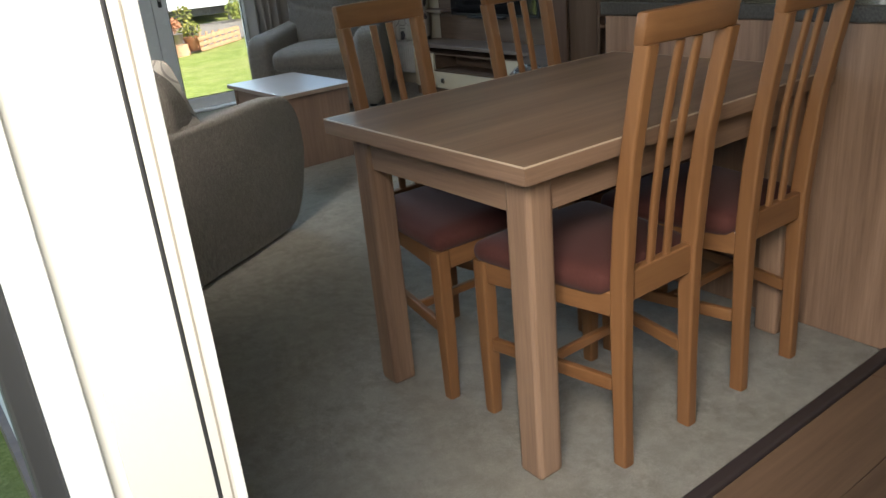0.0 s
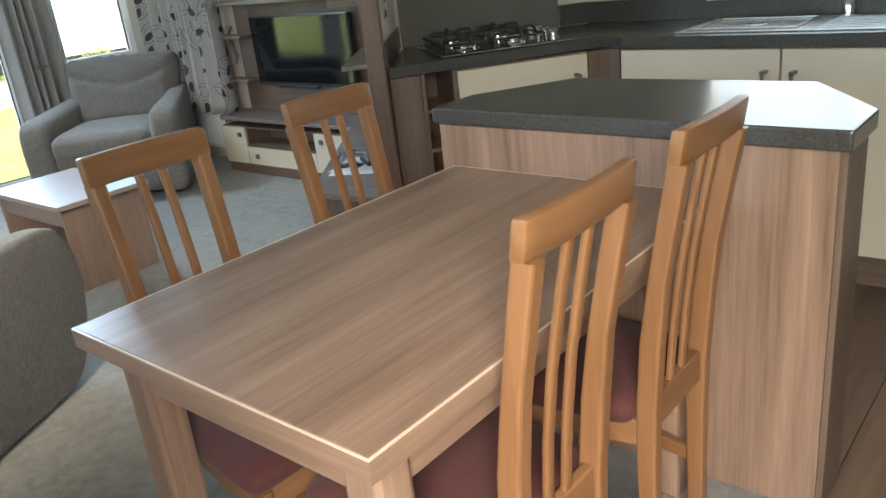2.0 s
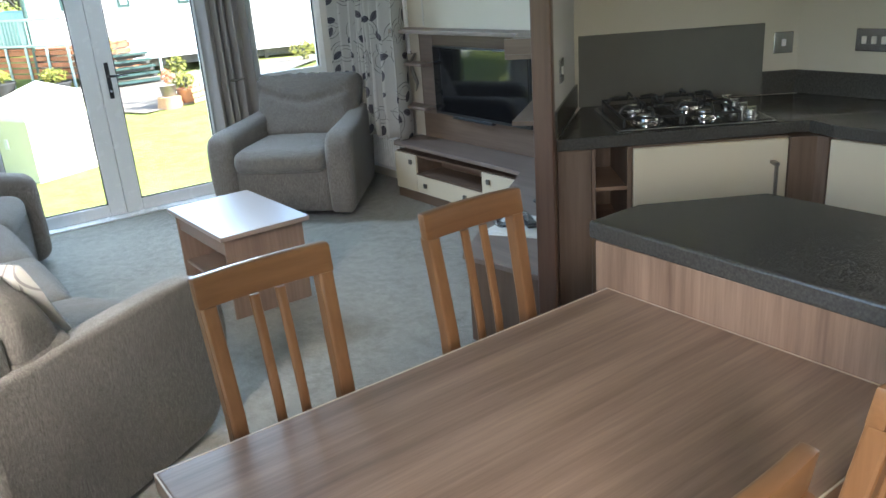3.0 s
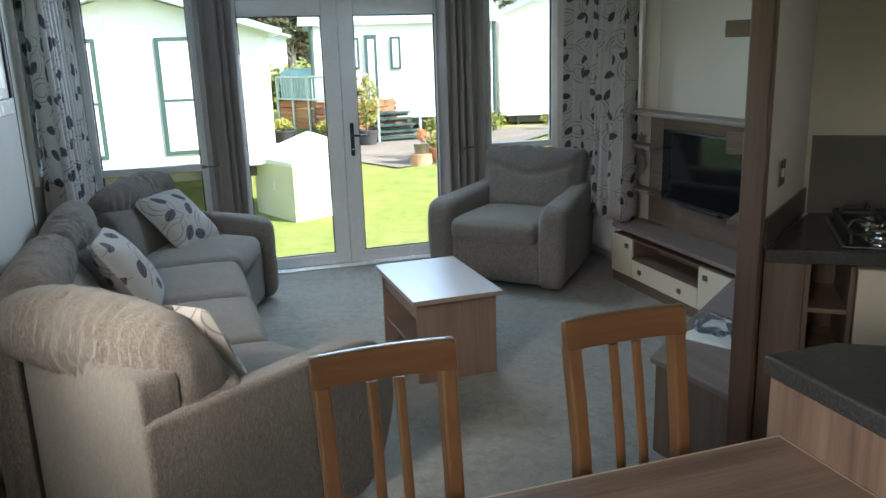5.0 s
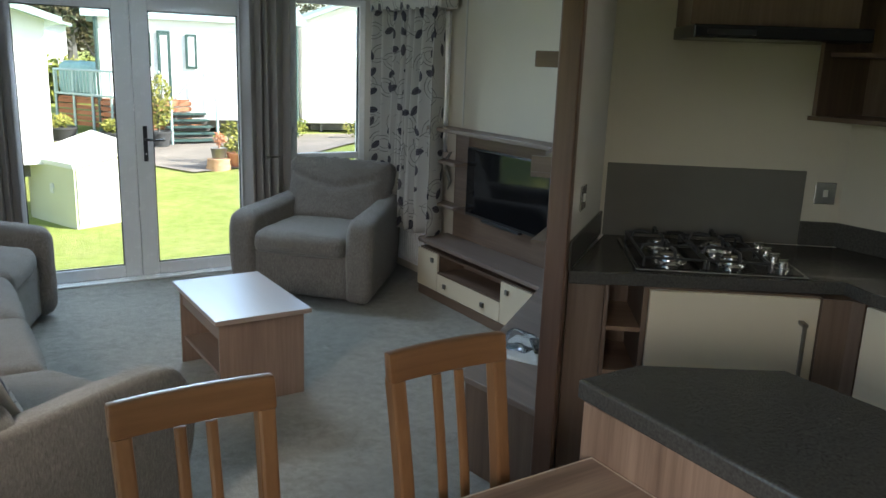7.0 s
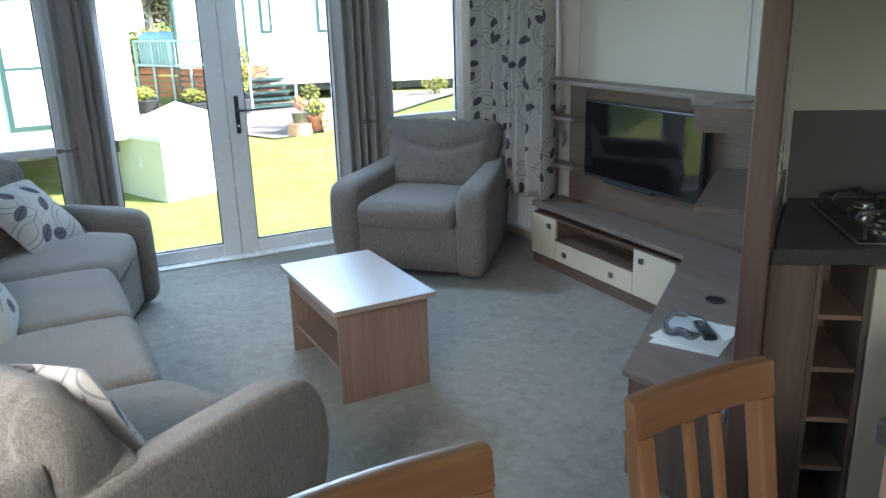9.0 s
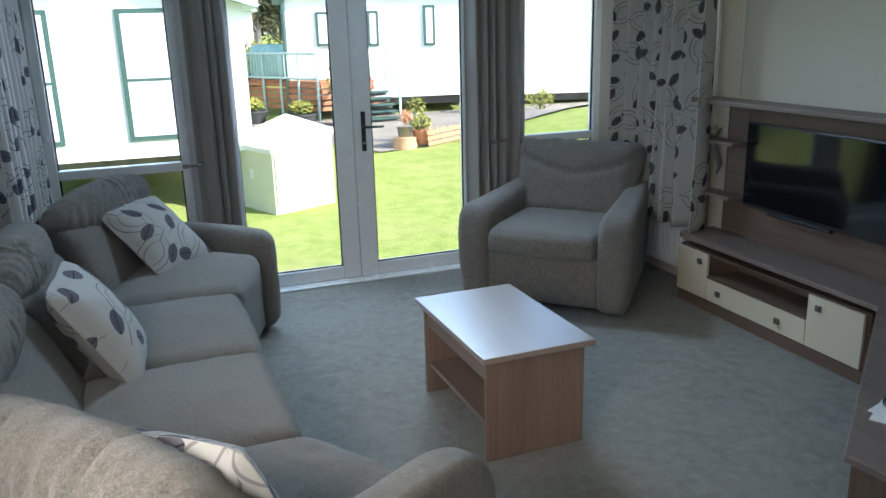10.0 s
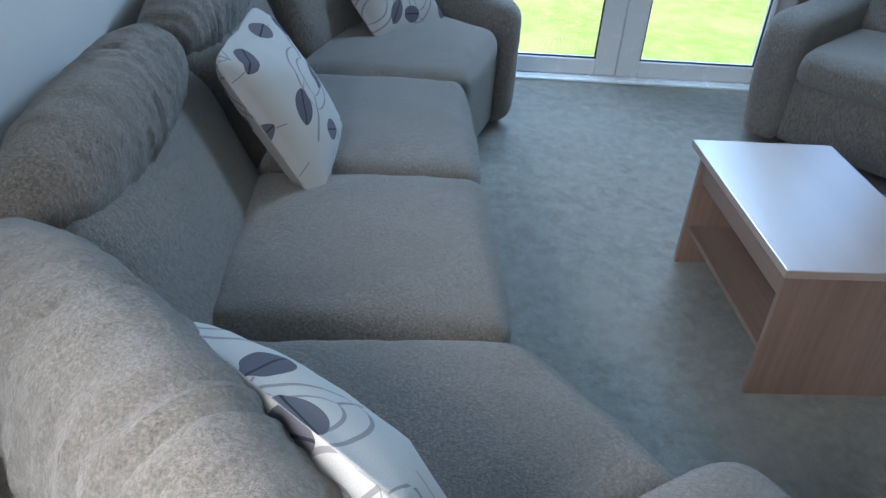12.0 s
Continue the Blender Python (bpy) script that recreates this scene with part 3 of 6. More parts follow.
# wallboard joints
for x, y0 in ((XL, 4.80), (XL, 3.05), (XL, 1.10)):
    structure("trim", boxed(x, x + 0.004, y0, y0 + 0.012, 0.0, 1.36 if y0 != 4.8 else 2.0), M["groove"], "thin wallboard joint strip")
for y0 in (5.16, 3.9):
    structure("trim", boxed(XR - 0.005, XR, y0, y0 + 0.014, 1.14, 2.0), M["wallgrey"], "thin wallboard joint strip")
for a in ((XL, XL + 0.012, 0.80, 1.5, 0, 0.09), (XL, XL + 0.012, 2.4, 2.9, 0, 0.09)):
    structure("baseboard", boxed(*a, bevel=0.003), M["wal_y"], "brown wood skirting board")


# ---- windows and doors ----
def window_y(name, x0, x1, z0, z1, bars, label):
    w = thing(name, label, "window", pose((x0 + x1) / 2, YF, z0), kind="structure")
    hw, h, f = (x1 - x0) / 2, z1 - z0, 0.05
    fb = bmesh.new()
    for a in ((-hw, -hw + f, 0, h), (hw - f, hw, 0, h), (-hw + f, hw - f, 0, f), (-hw + f, hw - f, h - f, h)):
        box(fb, a[0], a[1], -0.012, 0.06, a[2], a[3], 0.006)
    fr = part("window_frame", fb, M["upvc"], w)
    lows = [f] + [b - z0 + 0.025 for b in bars]
    tops = [b - z0 - 0.025 for b in bars] + [h - f]
    for b in bars:
        part("transom_bar", boxed(-hw + f, hw - f, -0.008, 0.055, b - z0 - 0.025, b - z0 + 0.025, bevel=0.006), M["upvc"], w)
    for a, b in zip(lows, tops):
        p = part("pane", boxed(-hw + f - 0.005, hw - f + 0.005, 0.022, 0.028, a - 0.005, b + 0.005), M["glass"], w)
        p.visible_shadow = False
        g = bmesh.new()
        for q in ((-hw + f, -hw + f + 0.008, a, b), (hw - f - 0.008, hw - f, a, b)):
            box(g, q[0], q[1], 0.012, 0.021, q[2], q[3])
        part("gasket", g, M["rubber"], w)
    part("window_sill", boxed(-hw - 0.01, hw + 0.01, -0.03, -0.013, -0.03, 0.005, bevel=0.004), M["upvc"], w)
    part("catch", boxed(-hw + 0.012, -hw + 0.032, -0.026, -0.013, 0.72, 0.76, bevel=0.004), M["upvc"], w)
    return w


window_y("window_1", 0.50, 1.24, 0.28, 1.98, [0.815], "tall white plastic window with a low crossbar")
window_y("window_2", 3.29, 3.90, 0.28, 1.98, [0.815], "tall white plastic window with a low crossbar")


def window_x(name, x, side, y0, y1, z0, z1, mat, label):
    w = thing(name, label, "window", pose(x, (y0 + y1) / 2, z0), kind="structure")
    hw, h, f = (y1 - y0) / 2, z1 - z0, 0.045
    fb = bmesh.new()
    xa, xb = sorted((-side * 0.02, side * 0.07))
    for a in ((-hw, -hw + f, 0, h), (hw - f, hw, 0, h), (-hw + f, hw - f, 0, f), (-hw + f, hw - f, h - f, h)):
        box(fb, xa, xb, a[0], a[1], a[2], a[3], 0.005)
    part("window_frame", fb, mat, w)
    p = part("pane", boxed(side * 0.03 - 0.003, side * 0.03 + 0.003, -hw + f - 0.004, hw - f + 0.004, f - 0.004, h - f + 0.004), M["glass"], w)
    p.visible_shadow = False
    return w


window_x("window_3", XL, -1, 3.35, 4.62, 1.40, 1.93, M["upvc"], "narrow high window in the side wall")
# never in view: added as the opening for the warm lamp
window_x("window_7", XL, -1, 1.25, 2.55, 0.98, 1.88, M["upvc"], "unseen window above the radiator, added for its light")
window_x("window_4", XL, -1, 4.98, 6.18, 0.95, 1.93, M["upvc"], "side window behind a leaf print curtain")
window_x("window_5", XR, 1, 0.55, 1.92, 0.98, 1.75, M["upvc"], "kitchen window with a venetian blind")
window_x("window_6", XR, 1, 5.35, 6.15, 0.95, 1.88, M["upvc"], "side window behind a leaf print curtain")
structure("trim", boxed(XL, XL + 0.02, 3.30, 4.67, 1.33, 1.395, bevel=0.005), M["upvc"], "white ledge under the high window")
structure("trim", boxed(XL, XL + 0.03, 4.60, 4.635, 1.40, 1.96, bevel=0.004), M["black"], "dark blind channel beside the high window")


def handle_lever(parent, x, z, side):
    h = part("handle_plate", boxed(x - 0.014, x + 0.014, -0.012, 0.0, z - 0.12, z + 0.12, bevel=0.005), M["black"], parent, "black lever handle plate")
    bm = bmesh.new()
    tube(bm, [(x, -0.012, z + 0.03), (x, -0.045, z + 0.03), (x + side * 0.02, -0.05, z + 0.03), (x + side * 0.115, -0.048, z + 0.028)], [0.009, 0.009, 0.009, 0.007])
    part("lever", bm, M["black"], h, smooth=True)
    bm = bmesh.new()
    lathe(bm, [(0.008, -0.003), (0.008, 0.003)], 12)
    bmesh.ops.transform(bm, matrix=pose(x, -0.014, z - 0.07, 90), verts=bm.verts)
    part("lock", bm, M["chrome"], h)


def door_leaf(name, x0, x1, gx0, gx1, handle):
    d = thing(name, "white plastic glazed patio door leaf, closed", "door", pose(x0, YF + 0.012, 0.02), kind="structure")
    w, h = x1 - x0, 1.90
    a, b = gx0 - x0, gx1 - x0
    for nm, q in (("stile", (0, a, 0, h)), ("stile", (b, w, 0, h)), ("bottom_rail", (a, b, 0, 0.083)), ("top_rail", (a, b, h - 0.11, h))):
        part(nm, boxed(q[0], q[1], 0, 0.06, q[2], q[3], bevel=0.006), M["upvc"], d)
    p = part("pane", boxed(a - 0.006, b + 0.006, 0.024, 0.03, 0.077, h - 0.104), M["glass"], d)
    p.visible_shadow = False
    g = bmesh.new()
    for q in ((a, a + 0.007, 0.083, h - 0.11), (b - 0.007, b, 0.083, h - 0.11), (a + 0.007, b - 0.007, 0.083, 0.09), (a + 0.007, b - 0.007, h - 0.117, h - 0.11)):
        box(g, q[0], q[1], 0.012, 0.023, q[2], q[3])
    part("gasket", g, M["rubber"], d)
    if handle:
        handle_lever(d, handle - x0, 0.92, 1)
    return d


door_leaf("door_1", 1.43, 2.196, 1.51, 2.085, None)
door_leaf("door_2", 2.20, 2.985, 2.312, 2.915, 2.258)
df = thing("door_frame", "white plastic patio door frame with fanlight", "door frame", pose(MID, YF, 0), kind="structure")
for nm, a in (("jamb", (DX0 - MID, 1.427 - MID, 0, 1.935)), ("jamb", (2.988 - MID, DX1 - MID, 0, 1.935)), ("head", (DX0 - MID, DX1 - MID, 1.937, 1.995)), ("threshold", (1.427 - MID, 2.988 - MID, 0.0, 0.018))):
    part(nm, boxed(a[0], a[1], -0.015, 0.095, a[2], a[3], bevel=0.005), M["upvc"], df)
part("threshold_lip", boxed(DX0 - MID, DX1 - MID, -0.05, -0.016, 0, 0.014, bevel=0.005), M["upvc"], df)
fan = part("fanlight", upright([(DX0 - MID, 1.995), (DX1 - MID, 1.995), (DX1 - MID, slope(DX1) - 0.042), (DX0 - MID, slope(DX0) - 0.042)], 0.03, 0.036), M["glass"], df)
fan.visible_shadow = False

# entrance jamb: a stepped white plastic door frame with rubber seals
ej = thing("entrance_frame", "white plastic entrance frame with black rubber seals", "door frame", pose(0.30, 0.742, 0), kind="structure")
for nm, mt, a in (("inner_bead", "upvc", (0.070, 0.082, -0.012, 0.07)), ("bead_gap", "groove", (0.0670, 0.070, -0.0125, 0.05)), ("bead", "upvc", (0.061, 0.0670, -0.010, 0.06)), ("groove_seal", "rubber", (0.0545, 0.061, -0.0125, 0.05)), ("jamb", "upvc", (0.013, 0.0545, -0.010, 0.06)),
                  ("seal_line", "groove", (0.011, 0.013, -0.0115, 0.05)), ("side_panel", "offwhite", (-0.023, 0.009, -0.006, 0.06)), ("outer_bead", "upvc", (-0.052, -0.023, -0.014, 0.06)),
                  ("weather_seal", "rubber", (-0.072, -0.052, -0.006, 0.05))):
    part(nm, boxed(a[0], a[1], a[2], a[3] - 0.02, 0.0, 1.96, bevel=0.0025), M[mt], ej)
structure("door_jamb", boxed(0.27, 0.382, -0.16, -0.12, 0, 1.96, bevel=0.003), M["upvc"], "white plastic entrance jamb")
structure("door_head", boxed(0.27, 0.382, -0.12, 0.71, 1.93, 1.962, bevel=0.003), M["upvc"], "white plastic entrance head")
structure("door_sill", boxed(0.22, 0.382, -0.12, 0.71, -0.03, 0.006, bevel=0.003), M["steel"], "metal entrance sill")


# ---- curtains ----
def cloth(name, label, pts, z0, z1, mat, waves, depth, seed, flare=0.0, parent=None, category="curtain"):
    """A hanging curtain along a plan line, in soft folds, with its cloth length as uv."""
    p0, p1 = Vector(pts[0]), Vector(pts[1])
    run = p1 - p0
    side = Vector((-run.y, run.x)).normalized()
    nx, nz = waves * 14, 26
    bm = bmesh.new()
    uv = bm.loops.layers.uv.new("UVMap")
    rows, us = [], []
    u, last = 0.0, None
    for i in range(nx + 1):
        t = i / nx
        wob = 0.25 * math.sin(t * 9 + seed)
        ph = 2 * math.pi * (waves * t + wob)
        prof = p0 + run * (t + 0.012 * math.sin(ph * 2)) + side * depth * (math.sin(ph) + 0.25 * math.sin(2 * ph + seed))
        if last is not None:
            u += (prof - last).length
        last = prof
        us.append(u)
        col = []
        for j in range(nz + 1):
            s = j / nz
            k = 0.75 + 0.45 * s + 0.12 * math.sin(3 * s + seed + t * 6)
            off = p0 + run * t
            q = off + (prof - off) * k + run * flare * (t - 0.5) * s
            q = q + side * 0.006 * noise.noise(Vector((t * 9, s * 5, seed)))
            col.append(bm.verts.new((q.x, q.y, z1 + (z0 - z1) * s + 0.006 * math.sin(ph) * (s > 0.97))))
        rows.append(col)
    for i in range(nx):
        for j in range(nz):
            f = bm.faces.new((rows[i][j], rows[i + 1][j], rows[i + 1][j + 1], rows[i][j + 1]))
            f.smooth = True
            for lp, (a, b) in zip(f.loops, ((i, j), (i + 1, j), (i + 1, j + 1), (i, j + 1))):
                lp[uv].uv = (us[a] * 1.0 + seed, (1 - b / nz) * (z1 - z0))
    me = bpy.data.meshes.new(name)
    bm.to_mesh(me)
    bm.free()
    me.materials.append(mat)
    ob = new(name, me)
    sol = ob.modifiers.new("thickness", "SOLIDIFY")
    sol.thickness = 0.003
    if parent:
        ob.parent = parent
        return ob
    return tagged(ob, label, category)


cloth("curtain", "pale curtain printed with dark leaves", ((3.90, 6.15), (3.905, 5.22)), 0.395, 1.90, M["leaf_uv"], 8, 0.075, 1.3)
cloth("curtain", "pale curtain printed with dark leaves, drawn back", ((0.475, 5.0), (0.475, 6.2)), 0.42, 1.93, M["leaf_uv"], 9, 0.055, 4.1)
cloth("curtain", "plain grey curtain beside the patio doors", ((1.23, 6.29), (1.50, 6.29)), 0.03, 2.0, M["drape"], 4, 0.035, 0.4)
cloth("curtain", "plain grey curtain beside the patio doors", ((2.90, 6.29), (3.25, 6.29)), 0.03, 2.0, M["drape"], 5, 0.035, 2.2)


def pelmet(label, a, m):
    bm = boxed(*a, bevel=0.006)
    uv = bm.loops.layers.uv.new("UVMap")
    for f in bm.faces:
        for lp in f.loops:
            c = lp.vert.co
            lp[uv].uv = (c.y + c.x, c.z)
    return single("pelmet", bm, m, label, "pelmet")


pelmet("leaf print fabric pelmet over the side curtain", (3.86, XR - 0.036, 5.22, 6.22, 1.89, 2.0), M["pelmet"])
pelmet("leaf print fabric pelmet over the side curtain", (XL + 0.036, 0.55, 4.90, 6.22, 1.91, 2.0), M["pelmet"])


def holdback(x, z, s):
    t = thing("curtain_holdback", "brushed metal curtain holdback arm", "holdback", pose(x, YF, z), group="curtain holdbacks")
    bm = bmesh.new()
    tube(bm, [(0, 0.0, 0), (0, -0.12, 0), (s * 0.015, -0.135, 0), (s * 0.09, -0.14, 0)], 0.007)
    part("arm", bm, M["pewter"], t, smooth=True)
    bm = bmesh.new()
    tube(bm, [(s * 0.085, -0.14, 0), (s * 0.115, -0.14, 0)], 0.012, 12)
    part("knob", bm, M["pewter"], t, smooth=True)
    bm = bmesh.new()
    tube(bm, [(0, 0, 0), (0, -0.012, 0)], 0.022, 12)
    part("rose", bm, M["pewter"], t, smooth=True)


holdback(1.30, 0.835, -1)
holdback(3.16, 0.84, -1)
hk = thing("tieback", "dark fabric curtain tieback hanging on a hook", "tieback", pose(XR - 0.02, 5.27, 0.85))
bm = bmesh.new()
tube(bm, [(0, 0, 0.11), (-0.03, 0.01, 0.06), (-0.04, -0.01, 0.0), (-0.02, -0.03, -0.09), (-0.03, -0.02, -0.14)], [0.008, 0.012, 0.014, 0.012, 0.005])
part("cord", bm, M["pewter"], hk, smooth=True)
bm = bmesh.new()
tube(bm, [(0.02, 0, 0.11), (-0.03, 0, 0.11), (-0.035, 0, 0.13)], 0.004)
part("hook", bm, M["chrome"], hk)


def radiator_thing(label, x, y0, y1, z0, z1, face):
    """A panel radiator along y with ribs; face: the way it looks."""
    t = thing("radiator", label, "radiator", pose(x, y0, z0))
    ln, h = y1 - y0, z1 - z0
    a, b = sorted((-face * 0.03, face * 0.03))
    part("panel", boxed(a, b, 0, ln, 0, h - 0.012, bevel=0.006), M["radiator"], t)
    k = int(ln / 0.032)
    for i in range(k):
        y = 0.02 + i * (ln - 0.04) / k
        q = sorted((face * 0.03, face * 0.04))
        part("rib", boxed(q[0], q[1], y, y + 0.018, 0.025, h - 0.035, bevel=0.004), M["radiator"], t)
    part("top_grille", boxed(a - 0.01, b + 0.01, -0.004, ln + 0.004, h - 0.012, h, bevel=0.004), M["radiator"], t)
    for i in range(int(ln / 0.03)):
        part("slot", boxed(a + 0.004, b - 0.004, 0.015 + i * 0.03, 0.03 + i * 0.03, h, h + 0.002), M["black"], t)
    for yy in (0.05, ln - 0.05):
        bm = bmesh.new()
        tube(bm, [(0, yy, 0), (0, yy, -z0)], 0.008)
        part("pipe", bm, M["radiator"], t)


radiator_thing("white panel radiator under the side curtain", 3.925, 5.40, 6.12, 0.12, 0.385, -1)
radiator_thing("white panel radiator by the entrance", 0.465, 1.60, 2.35, 0.12, 0.55, 1)


# ---- dining table and chairs ----
TX0, TX1, TY0, TY1 = 1.126, 2.215, 1.16, 1.895
tb = thing("dining_table", "oak laminate dining table against the island", "table", pose(TX0, TY0, 0))
L, W = TX1 - TX0, TY1 - TY0
part("tabletop", boxed(0.003, L - 0.003, 0.003, W - 0.003, 0.712, 0.75, bevel=0.003), M["oak_x"], tb)
for a in ((0, 0.003, 0, W), (L - 0.003, L, 0, W), (0.003, L - 0.003, 0, 0.003), (0.003, L - 0.003, W - 0.003, W)):
    e = part("edge_band", boxed(*a, 0.713, 0.7465), M["oak_y" if a[1] - a[0] < 0.01 else "oak_x"], tb)
    # pale line: edge wear, with the rim's highlight put into its colour
    part("edge_line", boxed(*a, 0.747, 0.7498), M["edge"], e, "pale worn edge line with its highlight painted in")
for x, y in ((0.045, 0.045), (0.045, W - 0.115), (L - 0.115, 0.045), (L - 0.115, W - 0.115)):
    part("leg", boxed(x, x + 0.07, y, y + 0.07, 0, 0.712, bevel=0.01), M["oak_z"], tb)
for a in ((0.118, L - 0.118, 0.055, 0.075), (0.118, L - 0.118, W - 0.075, W - 0.055)):
    part("apron", boxed(*a, 0.625, 0.712, bevel=0.002), M["oak_x"], tb)
for a in ((0.055, 0.075, 0.118, W - 0.118), (L - 0.075, L - 0.055, 0.118, W - 0.118)):
    part("apron", boxed(*a, 0.625, 0.712, bevel=0.002), M["oak_y"], tb)


def chair(m, label):
    """A dining chair that faces +y; its origin lies on the floor under the middle of its back."""
    c = thing("dining_chair", label, "chair", m, "chairs round the table")
    for s in (-1, 1):
        x = s * 0.118
        st = [(x * 0.97, 0.058, 0), (x * 0.975, 0.061, 0.18), (x * 0.98, 0.063, 0.36), (x * 0.985, 0.061, 0.46), (x, 0.051, 0.6), (x, 0.037, 0.72), (x * 1.02, 0.015, 0.845), (x * 1.04, -0.003, 0.94)]
        part("back_leg", bar(bmesh.new(), [(a, b, z, 0.0165, 0.021 if 0.2 < z < 0.7 else 0.018) for a, b, z in st]), M["beech_z"], c)
        part("front_leg", bar(bmesh.new(), [(s * 0.182, 0.43, 0, 0.016, 0.016), (s * 0.182, 0.43, 0.2, 0.019, 0.019), (s * 0.182, 0.43, 0.425, 0.02, 0.02)]), M["beech_z"], c)
        a, b = Vector((s * 0.119, 0.083)), Vector((s * 0.182, 0.412))
        d = (b - a)
        ang = math.degrees(math.atan2(d.y, d.x))
        part("seat_rail", boxed(0, d.length, -0.011, 0.011, 0.37, 0.428, bevel=0.003, m=turn_z(a.x, a.y, 0, ang)), M["beech_y"], c)
        part("stretcher", boxed(0, d.length, -0.009, 0.009, 0.185, 0.218, bevel=0.004, m=turn_z(a.x, a.y, 0, ang)), M["beech_y"], c)
    part("front_rail", boxed(-0.162, 0.162, 0.42, 0.442, 0.37, 0.428, bevel=0.003), M["beech_x"], c)
    part("back_rail", boxed(-0.101, 0.101, 0.05, 0.072, 0.405, 0.475, bevel=0.004), M["beech_x"], c)
    part("cross_stretcher", boxed(-0.150, 0.150, 0.25, 0.268, 0.19, 0.213, bevel=0.004), M["beech_x"], c)
    bm = bmesh.new()
    nx = 12
    rows = []
    for i in range(nx + 1):
        t = -1 + 2 * i / nx
        x, yb, crown = t * 0.142, -0.014 - 0.009 * (1 - t * t), 0.001 * (1 - t * t)
        rows.append([bm.verts.new(p) for p in ((x, yb + 0.004, 0.938), (x, yb - 0.006, 0.998 + crown), (x, yb + 0.020, 0.998 + crown), (x, yb + 0.030, 0.938))])
    for u, v in zip(rows, rows[1:]):
        for k in range(4):
            bm.faces.new((u[k], u[(k + 1) % 4], v[(k + 1) % 4], v[k]))
    bm.faces.new(rows[0])
    bm.faces.new(rows[-1][::-1])
    bmesh.ops.recalc_face_normals(bm, faces=bm.faces)
    bmesh.ops.bevel(bm, geom=[e for e in bm.edges if e.calc_face_angle(0) > 0.6], offset=0.006, segments=2, profile=0.5, affect="EDGES")
    part("top_rail", bm, M["beech_x"], c, smooth=True)
    for x in (-0.027, 0.027):
        st = [(x, 0.060, 0.474), (x, 0.051, 0.6), (x, 0.037, 0.72), (x, 0.015, 0.845), (x, -0.003, 0.935)]
        part("slat", bar(bmesh.new(), [(a, b, z, 0.0105, 0.007) for a, b, z in st]), M["beech_z"], c)

    def taper(p, s):
        y = p.y + 0.185
        p.x *= 0.74 + 0.26 * max(0, min(1, y / 0.36))
        return p
    part("seat", soft(0.205, 0.185, 0.03, 0.03, 0.014, 0.001, 12, shape=taper, m=pose(0, 0.268, 0.446)), M["seat"], c, "maroon suede seat pad", smooth=True)
    return c


first = chair(turn_z(1.470, 1.069, 0, 0), "honey beech dining chair with a maroon seat")
copy_thing(first, turn_z(1.916, 1.069, 0, 0))
copy_thing(first, turn_z(1.434, 2.058, 0, 180))
copy_thing(first, turn_z(1.947, 2.056, 0, 180))

# ---- island ----
isl = thing("kitchen_island", "oak laminate kitchen island beside the dining table", "island", pose(2.226, 0.93, 0))
IP = [(0.008, 0.005), (0.165, 0.005), (0.415, 0.185), (0.415, 0.835), (0.165, 1.0), (0.008, 1.0)]
part("carcass", prism(IP, 0.0, 0.86, 0.002), M["oak_z"], isl)
part("back_panel", boxed(-0.008, 0.006, 0.0, 1.005, 0.002, 0.86, bevel=0.002), M["oak_z"], isl)
part("end_panel", boxed(0.008, 0.16, -0.012, 0.003, 0.002, 0.86, bevel=0.002), M["wal_z"], isl)
single("island_worktop", prism([(2.197, 0.905), (2.40, 0.905), (2.675, 1.095), (2.675, 1.775), (2.395, 1.955), (2.215, 1.955)], 0.862, 0.905, 0.006), M["counter"], "dark grey speckled worktop on the island", "worktop")

# ---- threshold strip and wood floor ----
structure("trim", boxed(XL + 0.002, 2.235, 0.925, 0.962, -0.014, 0.012, bevel=0.008), M["strip"], "dark threshold strip between carpet and planks")

# ---- kitchen ----
D, N = Vector((0.8, -0.6)), Vector((0.6, 0.8))          # along the diagonal worktop, and away from the room
P = Vector((0.79, 0.613))                               # along the partition
PO = Vector((2.772, 2.650))                             # the free end of the partition, kitchen face
PQ = Vector((-0.613, 0.79))
KA = math.degrees(math.atan2(D.y, D.x))
PA = math.degrees(math.atan2(P.y, P.x))


def at_k(d, n, z=0.0):
    """The pose of a point of the diagonal counter: d along it from the partition, n behind its front."""
    o = Vector((2.784, 2.66)) + D * d + N * n
    return turn_z(o.x, o.y, z, KA)


pt = thing("partition", "pale partition with a brown wood end post", "partition", turn_z(PO.x, PO.y, 0, PA), kind="structure")
part("panel", boxed(0.035, 1.62, 0.0, 0.055, 0.0, 2.1, bevel=0.002), M["wallgrey"], pt)
part("post", boxed(-0.025, 0.033, -0.006, 0.063, 0.0, 2.12, bevel=0.006), M["post"], pt)
part("upstand", boxed(0.036, 0.68, -0.012, -0.001, 0.905, 1.0, bevel=0.002), M["counter"], pt)


def wall_plate(m, w, kind):
    s = thing("wall_switch", "brushed steel wall switch plate", "switch", m)
    part("plate", boxed(-w / 2, w / 2, -0.008, 0, -0.043, 0.043, bevel=0.003), M["steel"], s)
    for i in range(kind):
        x = (i - (kind - 1) / 2) * w / kind * 0.8
        part("rocker", boxed(x - 0.009, x + 0.009, -0.0125, -0.008, -0.014, 0.014, bevel=0.002), M["offwhite"], s)


